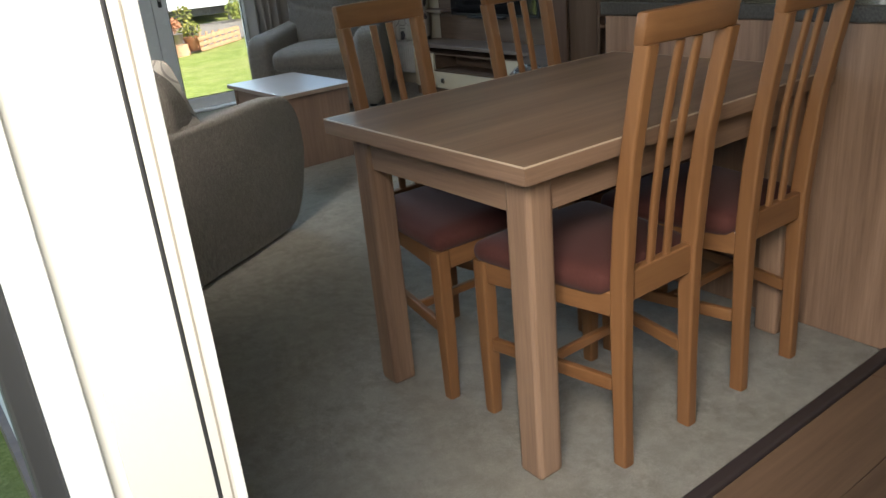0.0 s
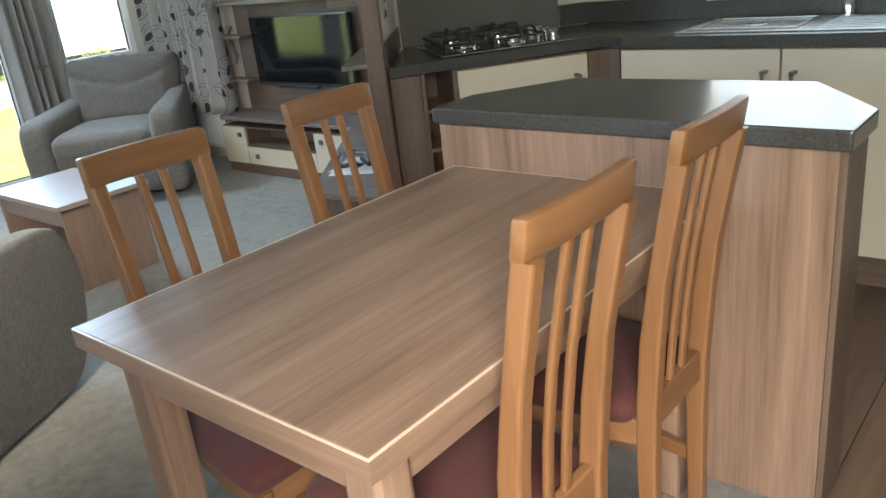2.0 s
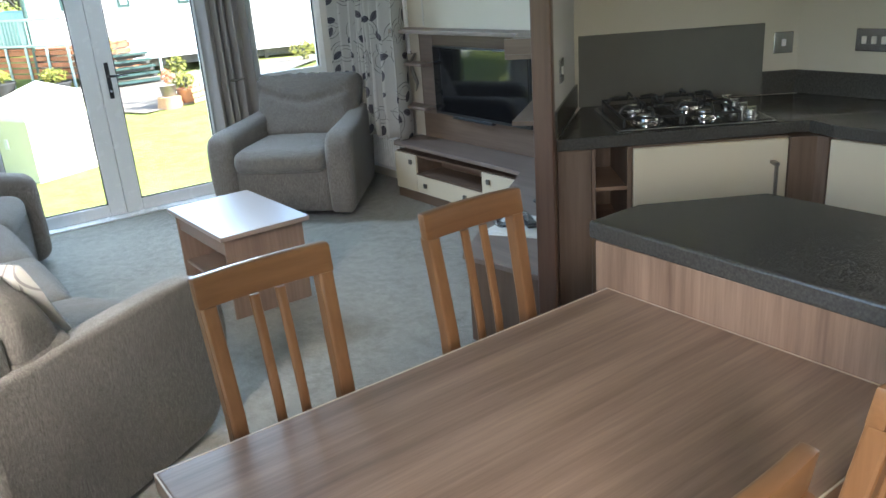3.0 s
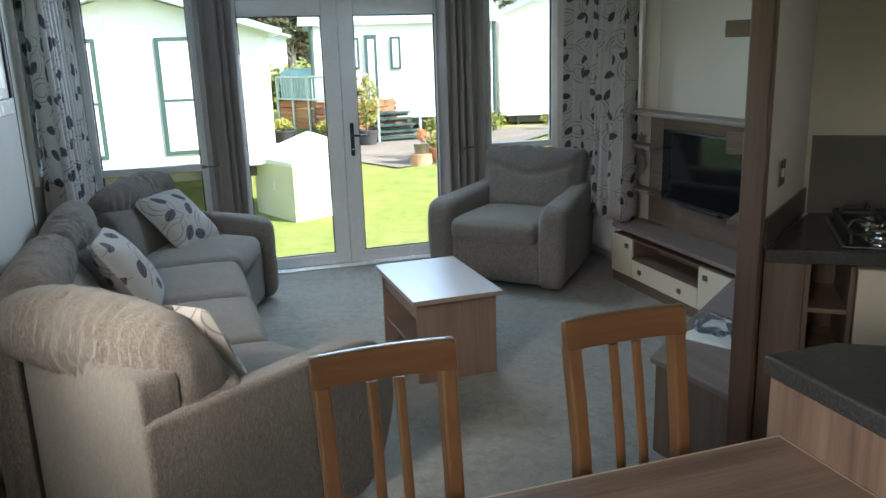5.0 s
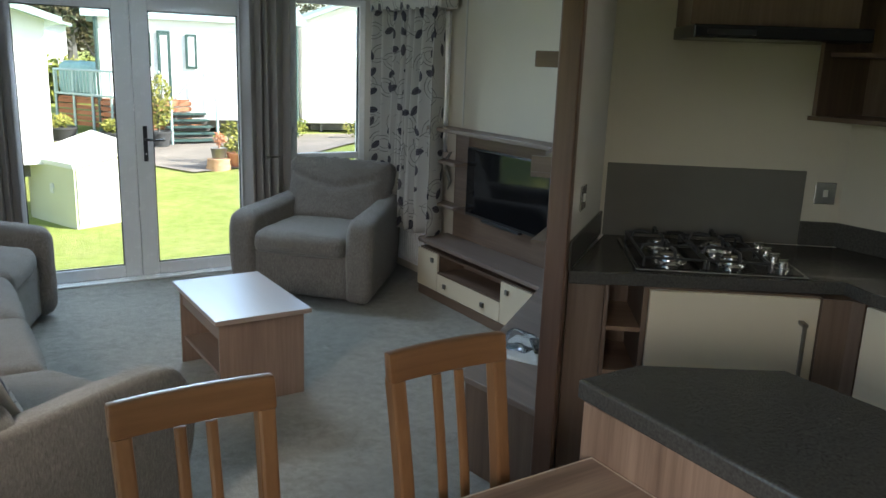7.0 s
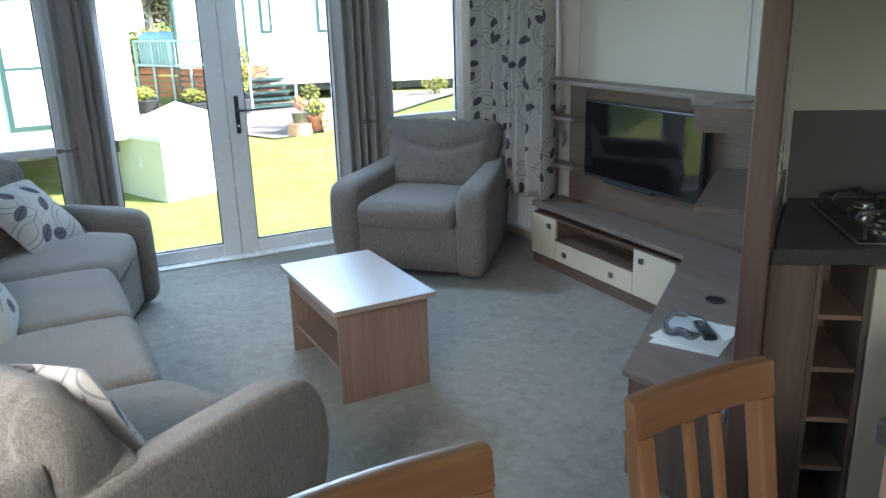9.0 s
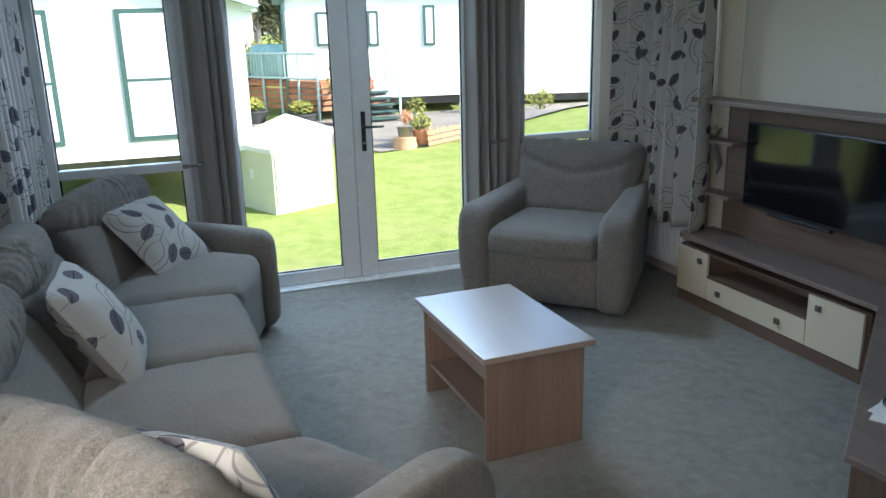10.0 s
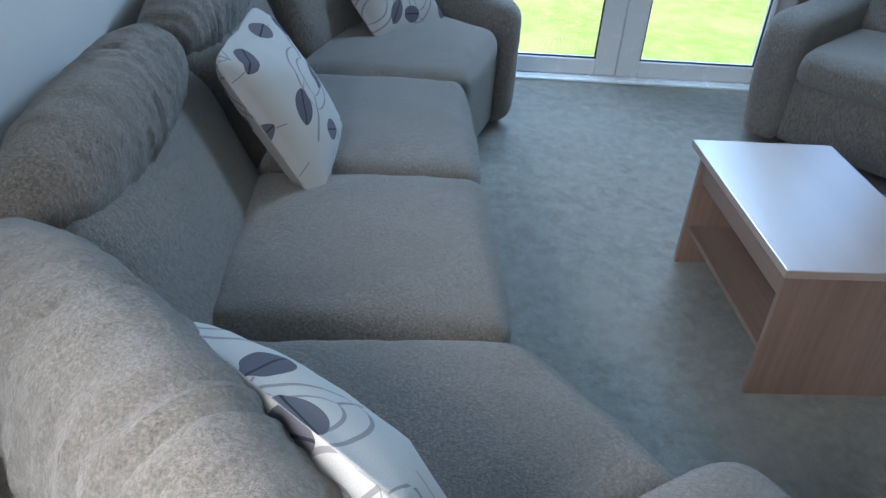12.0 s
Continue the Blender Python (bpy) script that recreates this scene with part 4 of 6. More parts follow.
sw = PO + P * 0.225
wall_plate(turn_z(sw.x, sw.y, 1.118, PA), 0.085, 1)
WA = Vector((3.30, 3.055))
dw = bmesh.new()
box(dw, -0.02, 0.98, 0.0, 0.07, 0.0, 2.1, m=turn_z(WA.x, WA.y, 0, KA))
structure("wall_diagonal", dw, M["wall"], "cream diagonal wall behind the hob")
sp = turn_z(WA.x, WA.y, 0, KA)
single("splashback", boxed(0.012, 0.77, -0.01, -0.001, 0.905, 1.195, bevel=0.002), M["splash"], "grey glass splashback behind the hob", "splashback", sp)
single("upstand", boxed(0.772, 0.91, -0.014, -0.001, 0.905, 1.0, bevel=0.002), M["counter"], "dark worktop upstand beside the splashback", "upstand", sp)
single("upstand", boxed(XR - 0.016, XR - 0.002, -0.3, 2.50, 0.905, 1.0, bevel=0.002), M["counter"], "dark worktop upstand under the window", "upstand")
s1 = WA + D * 0.85
wall_plate(turn_z(s1.x, s1.y, 1.112, KA), 0.08, 1)
wall_plate(turn_z(XR, 2.20, 1.125, -90), 0.14, 3)
# worktop: diagonal run joined to the run under the window
single("worktop", prism([(2.80, 2.66), (3.545, 2.16), (3.50, 2.05), (3.50, -0.3), (XR - 0.002, -0.3), (XR - 0.002, 2.48), (3.318, 3.045)], 0.862, 0.905, 0.004), M["counter"], "dark grey worktop round the kitchen corner", "worktop")


def bar_handle(parent, x, z0, z1):
    h = part("handle", boxed(x - 0.006, x + 0.006, -0.045, -0.033, z0, z1, bevel=0.003), M["pewter"], parent, "pewter bar handle")
    for z in (z0, z1 - 0.012):
        part("foot", boxed(x - 0.009, x + 0.009, -0.045, 0, z, z + 0.012, bevel=0.002), M["pewter"], h)


wr = thing("wine_rack", "narrow brown open wine rack cabinet", "cabinet", at_k(0.0, 0.02))
part("side_panel", boxed(0.015, 0.135, 0.0, 0.018, 0.0, 0.86, bevel=0.002), M["wal_z"], wr)
for x in (0.136, 0.262):
    part("upright", boxed(x, x + 0.014, 0.0, 0.40, 0.0, 0.86), M["wal_z"], wr)
part("back", boxed(0.151, 0.261, 0.30, 0.31, 0.08, 0.86), M["wal_z"], wr)
for z in (0.08, 0.24, 0.395, 0.55, 0.705):
    part("shelf", boxed(0.151, 0.261, 0.004, 0.30, z, z + 0.014), M["oak_x"], wr)
part("plinth", boxed(0.151, 0.261, 0.02, 0.035, 0, 0.08), M["wal_x"], wr)
kc = thing("kitchen_cabinet", "cream kitchen cabinet under the hob", "cabinet", at_k(0.28, 0.02))
part("body", boxed(0, 0.575, 0.02, 0.5, 0.08, 0.858), M["wal_z"], kc)
d = part("door", boxed(0.003, 0.545, 0.0, 0.019, 0.10, 0.852, bevel=0.003), M["cream"], kc)
bar_handle(d, 0.492, 0.55, 0.78)
part("plinth", boxed(0, 0.575, 0.04, 0.055, 0, 0.08), M["wal_x"], kc)
part("corner_post", boxed(0.548, 0.60, -0.003, 0.018, 0.08, 0.858, bevel=0.002), M["wal_z"], kc)
single("corner_post", prism([(3.455, 2.172), (3.52, 2.115), (3.52, 2.072), (3.56, 2.072), (3.60, 2.20), (3.53, 2.25)], 0.08, 0.858), M["wal_z"], "brown wood corner post between the cabinets", "post")
ys = 2.07
for i, wd in enumerate((0.62, 0.62, 0.62)):
    k = thing("kitchen_cabinet", "cream kitchen cabinet under the sink worktop", "cabinet", turn_z(3.52, ys, 0, -90), "sink run cabinets")
    part("body", boxed(0.001, wd - 0.001, 0.02, 0.50, 0.11, 0.858), M["wal_z"], k)
    d = part("door", boxed(0.003, wd - 0.003, 0.0, 0.019, 0.12, 0.852, bevel=0.003), M["cream"], k)
    bar_handle(d, wd - 0.05 if i != 1 else 0.05, 0.55, 0.78)
    part("plinth", boxed(0, wd, 0.03, 0.045, 0, 0.11), M["wal_x"], k)
    ys -= wd

# hob
hb = thing("gas_hob", "steel and black four burner gas hob", "hob", at_k(0.235, 0.06, 0.9055))
HW, HD = 0.56, 0.47
part("tray", boxed(0, HW, 0, HD, 0, 0.008, bevel=0.003), M["steel"], hb, "brushed steel rim")
part("glass_bed", boxed(0.014, HW - 0.014, 0.014, HD - 0.010, 0.008, 0.010), M["gloss_black"], hb)
for x, y, r in ((0.13, 0.12, 0.050), (0.13, 0.34, 0.040), (0.34, 0.12, 0.040), (0.34, 0.34, 0.050)):
    bn = part("burner", lathe(bmesh.new(), [(r * 1.25, 0.010), (r * 1.2, 0.016), (r, 0.018), (r, 0.026), (r * 0.9, 0.03)], 28, (x, y, 0)), M["chrome"], hb, "bright metal burner", smooth=True)
    part("cap", lathe(bmesh.new(), [(r * 0.78, 0.030), (r * 0.76, 0.036), (r * 0.6, 0.040), (0.004, 0.041)], 24, (x, y, 0)), M["steel"], bn, smooth=True)
for x in (0.13, 0.34):
    bm = bmesh.new()
    for a, b in (((x - 0.10, 0.03), (x - 0.10, 0.44)), ((x + 0.10, 0.03), (x + 0.10, 0.44)), ((x - 0.10, 0.03), (x + 0.10, 0.03)), ((x - 0.10, 0.44), (x + 0.10, 0.44)), ((x - 0.10, 0.23), (x + 0.10, 0.23))):
        tube(bm, [(*a, 0.040), (*b, 0.040)], 0.005, 6)
    for y in (0.12, 0.34):
        for dx, dy in ((1, 0), (-1, 0), (0, 1), (0, -1)):
            tube(bm, [(x + dx * 0.1, y + dy * 0.1, 0.040), (x + dx * 0.088, y + dy * 0.088, 0.064), (x + dx * 0.07, y + dy * 0.07, 0.068), (x + dx * 0.028, y + dy * 0.028, 0.064)], 0.0058, 6)
    for sx in (-0.1, 0.1):
        for y in (0.03, 0.44):
            tube(bm, [(x + sx, y, 0.042), (x + sx, y, 0.009)], 0.005, 6)
    part("pan_support", bm, M["iron"], hb, "black iron pan support")
for i in range(4):
    kb = part("knob", lathe(bmesh.new(), [(0.024, 0.010), (0.024, 0.014), (0.019, 0.016), (0.018, 0.034), (0.014, 0.038)], 20, (0.500, 0.09 + i * 0.088, 0)), M["steel"], hb, smooth=True)
    part("grip", boxed(0.482, 0.518, 0.086 + i * 0.088, 0.094 + i * 0.088, 0.038, 0.046, bevel=0.002), M["steel"], kb)
# hood and shelves above
hd = thing("cooker_hood", "black cooker hood on the diagonal wall", "hood", turn_z(WA.x, WA.y, 1.665, KA))
part("canopy", boxed(0.215, 0.80, -0.34, -0.001, 0, 0.045, bevel=0.006), M["gloss_black"], hd)
part("control_strip", boxed(0.26, 0.42, -0.3415, -0.3402, 0.012, 0.03), M["black"], hd)
part("housing", boxed(0.22, 0.78, -0.26, -0.001, 0.046, 0.36, bevel=0.003), M["wal_z"], hd, "brown wood housing")
sh = thing("wall_shelf_unit", "open brown wall shelf unit in the kitchen corner", "shelf unit", pose(XR, 1.95, 1.40))
part("side", boxed(-0.30, -0.002, 0.52, 0.535, 0.016, 0.60), M["wal_z"], sh)
part("side", boxed(-0.30, -0.002, 0.0, 0.015, 0.016, 0.60), M["wal_z"], sh)
for z in (0.0, 0.22, 0.60):
    part("shelf", boxed(-0.315 if z != 0.22 else -0.26, -0.002, -0.005 if z != 0.22 else 0.016, 0.54 if z != 0.22 else 0.519, z, z + 0.015), M["wal_y"], sh)
part("back", boxed(-0.012, -0.002, 0.016, 0.519, 0.016, 0.60), M["wal_z"], sh)
# sink and tap
sk = thing("sink", "stainless steel inset sink with drainer", "sink", pose(3.56, 1.0, 0.9055))
part("rim", boxed(0, 0.02, 0, 0.86, 0, 0.006, bevel=0.002), M["steel"], sk)
part("rim", boxed(0.38, 0.40, 0, 0.86, 0, 0.006, bevel=0.002), M["steel"], sk)
part("rim", boxed(0.02, 0.38, 0.84, 0.86, 0, 0.006, bevel=0.002), M["steel"], sk)
part("drainer", boxed(0.02, 0.38, 0, 0.40, 0, 0.005, bevel=0.002), M["steel"], sk)
bw = bmesh.new()
box(bw, 0.02, 0.38, 0.40, 0.84, 0.0005, 0.0045)
part("bowl_rim", bw, M["steel"], sk)
bw = bmesh.new()
for q in ((0.05, 0.058, 0.43, 0.81), (0.342, 0.35, 0.43, 0.81), (0.058, 0.342, 0.43, 0.438), (0.058, 0.342, 0.802, 0.81)):
    box(bw, *q, 0.0046, 0.012, 0.002)
part("bowl_lip", bw, M["steel"], sk)
part("drain", lathe(bmesh.new(), [(0.04, 0.0046), (0.038, 0.007), (0.02, 0.0055)], 20, (0.2, 0.62, 0)), M["chrome"], sk, smooth=True)
for i in range(7):
    part("drainer_rib", boxed(0.05 + i * 0.045, 0.06 + i * 0.045, 0.03, 0.36, 0.005, 0.008, bevel=0.001), M["steel"], sk)
tp = thing("kitchen_tap", "chrome swan neck mixer tap", "tap", pose(3.985, 1.35, 0.9055))
bm = bmesh.new()
tube(bm, [(0, 0, 0), (0, 0, 0.20), (-0.02, 0, 0.25), (-0.07, 0, 0.275), (-0.12, 0, 0.25), (-0.13, 0, 0.21)], 0.011, 12)
part("spout", bm, M["chrome"], tp, smooth=True)
part("base", lathe(bmesh.new(), [(0.026, 0), (0.026, 0.04), (0.018, 0.06)], 20), M["chrome"], tp, smooth=True)
bm = bmesh.new()
tube(bm, [(0, 0.015, 0.06), (0, 0.06, 0.075)], 0.006)
part("lever", bm, M["chrome"], tp)
bl = thing("venetian_blind", "white venetian blind lowered in the kitchen window", "blind", pose(XR - 0.03, 0.60, 1.02))
for i in range(22):
    part("slat", boxed(-0.012, 0.012, 0, 1.28, -0.0008, 0.0008, m=pose(0, 0, i * 0.032, 0, 38, 0)), M["offwhite"], bl)
part("head_rail", boxed(-0.014, 0.014, 0, 1.28, 0.70, 0.73), M["offwhite"], bl)
part("bottom_rail", boxed(-0.012, 0.012, 0, 1.28, -0.035, -0.018), M["offwhite"], bl)

# ---- television wall ----
tu = thing("tv_unit", "low brown television unit with cream drawers", "tv unit", pose(3.79, 4.0, 0))
part("plinth", boxed(-0.005, 0.235, -0.05, 1.27, 0, 0.06), M["wal_y"], tu)
part("carcass", boxed(0.012, 0.235, 0.0, 1.285, 0.06, 0.187), M["wal_y"], tu)
part("side_block", boxed(0.012, 0.235, 0.0, 0.33, 0.1875, 0.325), M["wal_y"], tu)
part("side_block", boxed(0.012, 0.235, 1.032, 1.285, 0.1875, 0.325), M["wal_y"], tu)
part("niche_back", boxed(0.205, 0.215, 0.331, 1.031, 0.201, 0.325), M["wal_y"], tu)
part("niche_head", boxed(0.0, 0.2, 0.331, 1.031, 0.312, 0.325), M["wal_y"], tu)
part("niche_floor", boxed(-0.008, 0.204, 0.332, 1.03, 0.188, 0.2), M["wal_y"], tu)


def front(y0, y1, z0, z1, knobs, nm):
    f = part(nm, boxed(-0.008, 0.008, y0, y1, z0, z1, bevel=0.002), M["cream"], tu)
    for y, z in knobs:
        k = part("knob", boxed(-0.022, -0.009, y - 0.015, y + 0.015, z - 0.015, z + 0.015, bevel=0.003), M["pewter"], f, "square pewter knob")


front(1.035, 1.285, 0.065, 0.318, [(1.09, 0.268)], "door")
front(0.332, 1.031, 0.065, 0.186, [(0.93, 0.125), (0.50, 0.125)], "drawer")
front(0.02, 0.328, 0.065, 0.318, [(0.26, 0.268)], "door")
U0, U1 = Vector((2.702, 3.115)), Vector((3.745, 3.925))
lo = thing("corner_base_unit", "brown low corner unit along the partition", "cabinet", pose(0, 0, 0))
E0 = PO + PQ * 0.066 + P * 0.03
part("body", prism([(U0.x + 0.022, U0.y), (U1.x + 0.03, U1.y - 0.01), (XR - 0.004, 3.99), (XR - 0.004, 3.72), (E0.x + 0.02, E0.y + 0.015)], 0.0, 0.365, 0.002), M["wal_z"], lo)
single("low_worktop", prism([(U0.x, U0.y + 0.008), (U1.x, U1.y + 0.01), (3.765, 5.26), (3.80, 5.30), (XR - 0.003, 5.30), (XR - 0.003, 3.70), (E0.x, E0.y + 0.01)], 0.367, 0.392, 0.004), M["grey_x"], "grey brown worktop of the television unit", "worktop")
single("tv_back_panel", boxed(XR - 0.016, XR - 0.003, 3.70, 5.22, 0.393, 1.10, bevel=0.002), M["wal_y"], "brown wood panel behind the television", "panel")
single("tv_side_panel", boxed(XR - 0.02, XR - 0.0165, 5.06, 5.20, 0.56, 1.10), M["grey_x"], "pale grey wood strip beside the television", "panel")
single("wall_shelf", prism([(3.87, 5.43), (3.87, 4.05), (3.70, 3.90), (3.72, 3.72), (XR - 0.003, 3.72), (XR - 0.003, 5.43)], 1.105, 1.13, 0.003), M["grey_x"], "grey wood shelf above the television", "shelf")
for z in (0.60, 0.89):
    single("small_shelf", boxed(3.90, XR - 0.0205, 5.05, 5.40, z, z + 0.02, bevel=0.002), M["grey_x"], "small grey wood shelf beside the television", "shelf", group="small shelves")
cs = thing("corner_shelves", "brown corner shelves behind the television", "shelf unit", turn_z(PO.x + P.x * 0.70 + PQ.x * 0.06, PO.y + P.y * 0.70 + PQ.y * 0.06, 0.393, PA))
for z, w in ((0.43, 0.22), (0.715, 0.24)):
    part("shelf", boxed(0, 0.75, 0, w, z, z + 0.02), M["wal_x"], cs)
part("fascia", boxed(0, 0.02, 0, 0.24, 0.736, 0.80), M["wal_y"], cs, "brown wood fascia")
blk = PO + PQ * 0.058
single("bracket_block", boxed(0.03, 0.12, 0.006, 0.09, 1.55, 1.60, bevel=0.003), M["wal_y"], "brown wood shelf end on the partition", "shelf", turn_z(blk.x, blk.y, 0, PA))
tv = thing("television", "black flat screen television on the wall panel", "television", turn_z(3.985, 5.04, 0.575, -92.0))
part("case", boxed(0, 0.985, 0.004, 0.035, 0.0, 0.445, bevel=0.005), M["black"], tv)
part("screen", boxed(0.012, 0.973, 0.0, 0.003, 0.02, 0.435), M["screen"], tv, "glossy dark screen")
part("speaker_bar", boxed(0.20, 0.62, -0.002, 0.03, -0.018, -0.001, bevel=0.004), M["black"], tv)
part("bracket", boxed(0.4, 0.58, 0.0351, 0.044, 0.12, 0.32), M["steel"], tv)
# papers, bag and remote
tr = thing("remote_pack", "clear bag and papers on the corner unit", "packet", turn_z(3.10, 3.20, 0.3925, 25))
part("sheet", boxed(-0.14, 0.14, -0.12, 0.12, 0.0, 0.004, m=turn_z(0, 0, 0, 4)), M["paper"], tr)
part("sheet", boxed(-0.13, 0.13, -0.11, 0.11, 0.0045, 0.007, m=turn_z(0.01, 0.0, 0, -9)), M["paper"], tr)
part("bag", soft(0.06, 0.07, 0.035, 0.03, 0.0, 0.012, 10, 3.0, m=pose(-0.04, 0.03, 0.044)), M["plastic_bag"], tr, "crumpled clear plastic bag", smooth=True)
rm = thing("remote_control", "black remote control with dark keys", "remote", turn_z(3.135, 3.19, 0.401, 60))
part("case", boxed(-0.075, 0.075, -0.024, 0.024, 0, 0.018, bevel=0.005), M["black"], rm)
for i in range(5):
    for j in range(3):
        part("key", boxed(-0.055 + i * 0.022, -0.043 + i * 0.022, -0.016 + j * 0.012, -0.008 + j * 0.012, 0.018, 0.0205), M["pewter"], rm)
single("coaster", lathe(bmesh.new(), [(0.035, 0), (0.037, 0.003), (0.035, 0.007)], 24, (3.42, 3.42, 0.393)), M["black"], "small round dark coaster on the unit", "coaster", smooth=True)

# ---- coffee table ----
ct = thing("coffee_table", "oak laminate coffee table with an open shelf", "coffee table", turn_z(2.246, 4.387, 0, 0.8))
part("tabletop", boxed(-0.225, 0.225, -0.36, 0.36, 0.402, 0.425, bevel=0.003), M["oak_gloss"], ct)
for y in (-0.325, 0.307):
    part("end_panel", boxed(-0.20, 0.20, y, y + 0.018, 0.0, 0.402, bevel=0.002), M["ash_z"], ct)
part("shelf", boxed(-0.185, 0.185, -0.306, 0.306, 0.125, 0.143, bevel=0.002), M["ash_y"], ct)
for x in (-0.19, 0.174):
    part("apron", boxed(x, x + 0.016, -0.306, 0.306, 0.31, 0.402, bevel=0.002), M["ash_y"], ct)

# ---- corner sofa ----
so = thing("corner_sofa", "grey chenille curved corner sofa along the wall", "sofa", pose(0, 0, 0))
SF = M["sofa"]


def quad_pad(nm, corners, z0, z1, r=0.05, puff=0.02, wr=0.004, seed=0.0, lab="", n=16, fold=0.0):
    """A cushion whose plan is a quadrilateral: corners in order round it."""
    c = [Vector(p) for p in corners]

    def shape(p, s):
        u, v = (p.x / 0.3 + 1) / 2, (p.y / 0.3 + 1) / 2
        q = c[0] * (1 - u) * (1 - v) + c[1] * u * (1 - v) + c[2] * u * v + c[3] * (1 - u) * v
        return Vector((q.x, q.y, p.z + (z0 + z1) / 2))
    return part(nm, soft(0.3, 0.3, (z1 - z0) / 2, r, puff, wr, n, seed, fold, shape), SF, so, lab, smooth=True)


# bases
quad_pad("base", [(0.50, 3.60), (1.29, 3.70), (1.27, 5.15), (0.50, 5.2)], 0.03, 0.34, 0.03, 0, 0.002, 1)
C = Vector((0.936, 2.79))
U, V = Vector((0.86, 0.51)), Vector((-0.51, 0.86))


def nb(u, v):
    q = C + U * u + V * v
    return (q.x, q.y)


C2 = Vector((0.96, 6.28))                       # far piece: its outer back corner
U2, V2 = Vector((0.79, -0.613)), Vector((-0.613, -0.79))


def fb(u, v):
    q = C2 + U2 * u + V2 * v
    return (q.x, q.y)


quad_pad("base", [nb(0.05, 0.10), nb(0.83, 0.10), (1.33, 3.72), (0.52, 3.66)], 0.03, 0.34, 0.03, 0, 0.002, 2)
quad_pad("base", [(0.52, 5.15), (1.29, 5.13), fb(0.78, 0.12), fb(0.02, 0.10)], 0.03, 0.34, 0.03, 0, 0.002, 3)
# outer back shells
quad_pad("back_shell", [nb(0.0, 0.022), nb(0.13, 0.03), nb(0.12, 0.74), nb(-0.02, 0.78)], 0.012, 0.70, 0.035, 0.006, 0.003, 4)
quad_pad("back_shell", [(0.40, 3.45), (0.52, 3.45), (0.52, 5.55), (0.40, 5.55)], 0.03, 0.70, 0.05, 0, 0.003, 5)
quad_pad("back_shell", [(0.42, 5.55), (0.55, 5.50), fb(0.10, 0.02), fb(-0.02, -0.01)], 0.03, 0.70, 0.05, 0, 0.003, 6)


def arm(corners, seed):
    c = [Vector(p) for p in corners]

    def shape(p, s):
        u, v = (p.x / 0.42 + 1) / 2, (p.y / 0.09 + 1) / 2
        q = c[0] * (1 - u) * (1 - v) + c[1] * u * (1 - v) + c[2] * u * v + c[3] * (1 - u) * v
        z = p.z + 0.285
        z += (0.012 * math.sin(u * math.pi) - 0.008) * (p.z > 0.15)
        return Vector((q.x, q.y, z))
    part("arm", soft(0.42, 0.09, 0.27, 0.085, 0.012, 0.003, 16, seed, 0, shape), SF, so, smooth=True)


ARM_SIDE = [(0.03, 0.012), (0.35, 0.010), (0.72, 0.012), (0.85, 0.09), (0.93, 0.28), (0.935, 0.43), (0.89, 0.535), (0.81, 0.58), (0.60, 0.590), (0.35, 0.588), (0.10, 0.586), (0.02, 0.580), (-0.004, 0.555), (-0.002, 0.45), (0.0, 0.25), (0.0, 0.06)]
part("arm", padded_side(ARM_SIDE, 0.140, 0.024, lambda u, v, z: (*nb(u, v), z), 7.0, low=0.008, inner=0.075), SF, so, smooth=True)
arm([fb(0.0, 0.155), fb(0.83, 0.155), fb(0.83, 0.0), fb(0.0, 0.0)], 8)
# seats
quad_pad("seat_cushion", [nb(0.20, 0.17), nb(0.865, 0.165), (1.365, 3.715), (0.70, 3.70)], 0.31, 0.455, 0.055, 0.03, 0.006, 9, n=22)
quad_pad("seat_cushion", [(0.72, 3.725), (1.345, 3.725), (1.335, 4.395), (0.72, 4.375)], 0.31, 0.455, 0.055, 0.022, 0.005, 10, n=22)
quad_pad("seat_cushion", [(0.72, 4.38), (1.33, 4.40), (1.32, 5.10), (0.72, 5.08)], 0.31, 0.455, 0.055, 0.022, 0.005, 11, n=22)
quad_pad("seat_cushion", [(0.70, 5.09), (1.325, 5.11), fb(0.80, 0.165), fb(0.20, 0.17)], 0.31, 0.455, 0.055, 0.025, 0.005, 12, n=22)


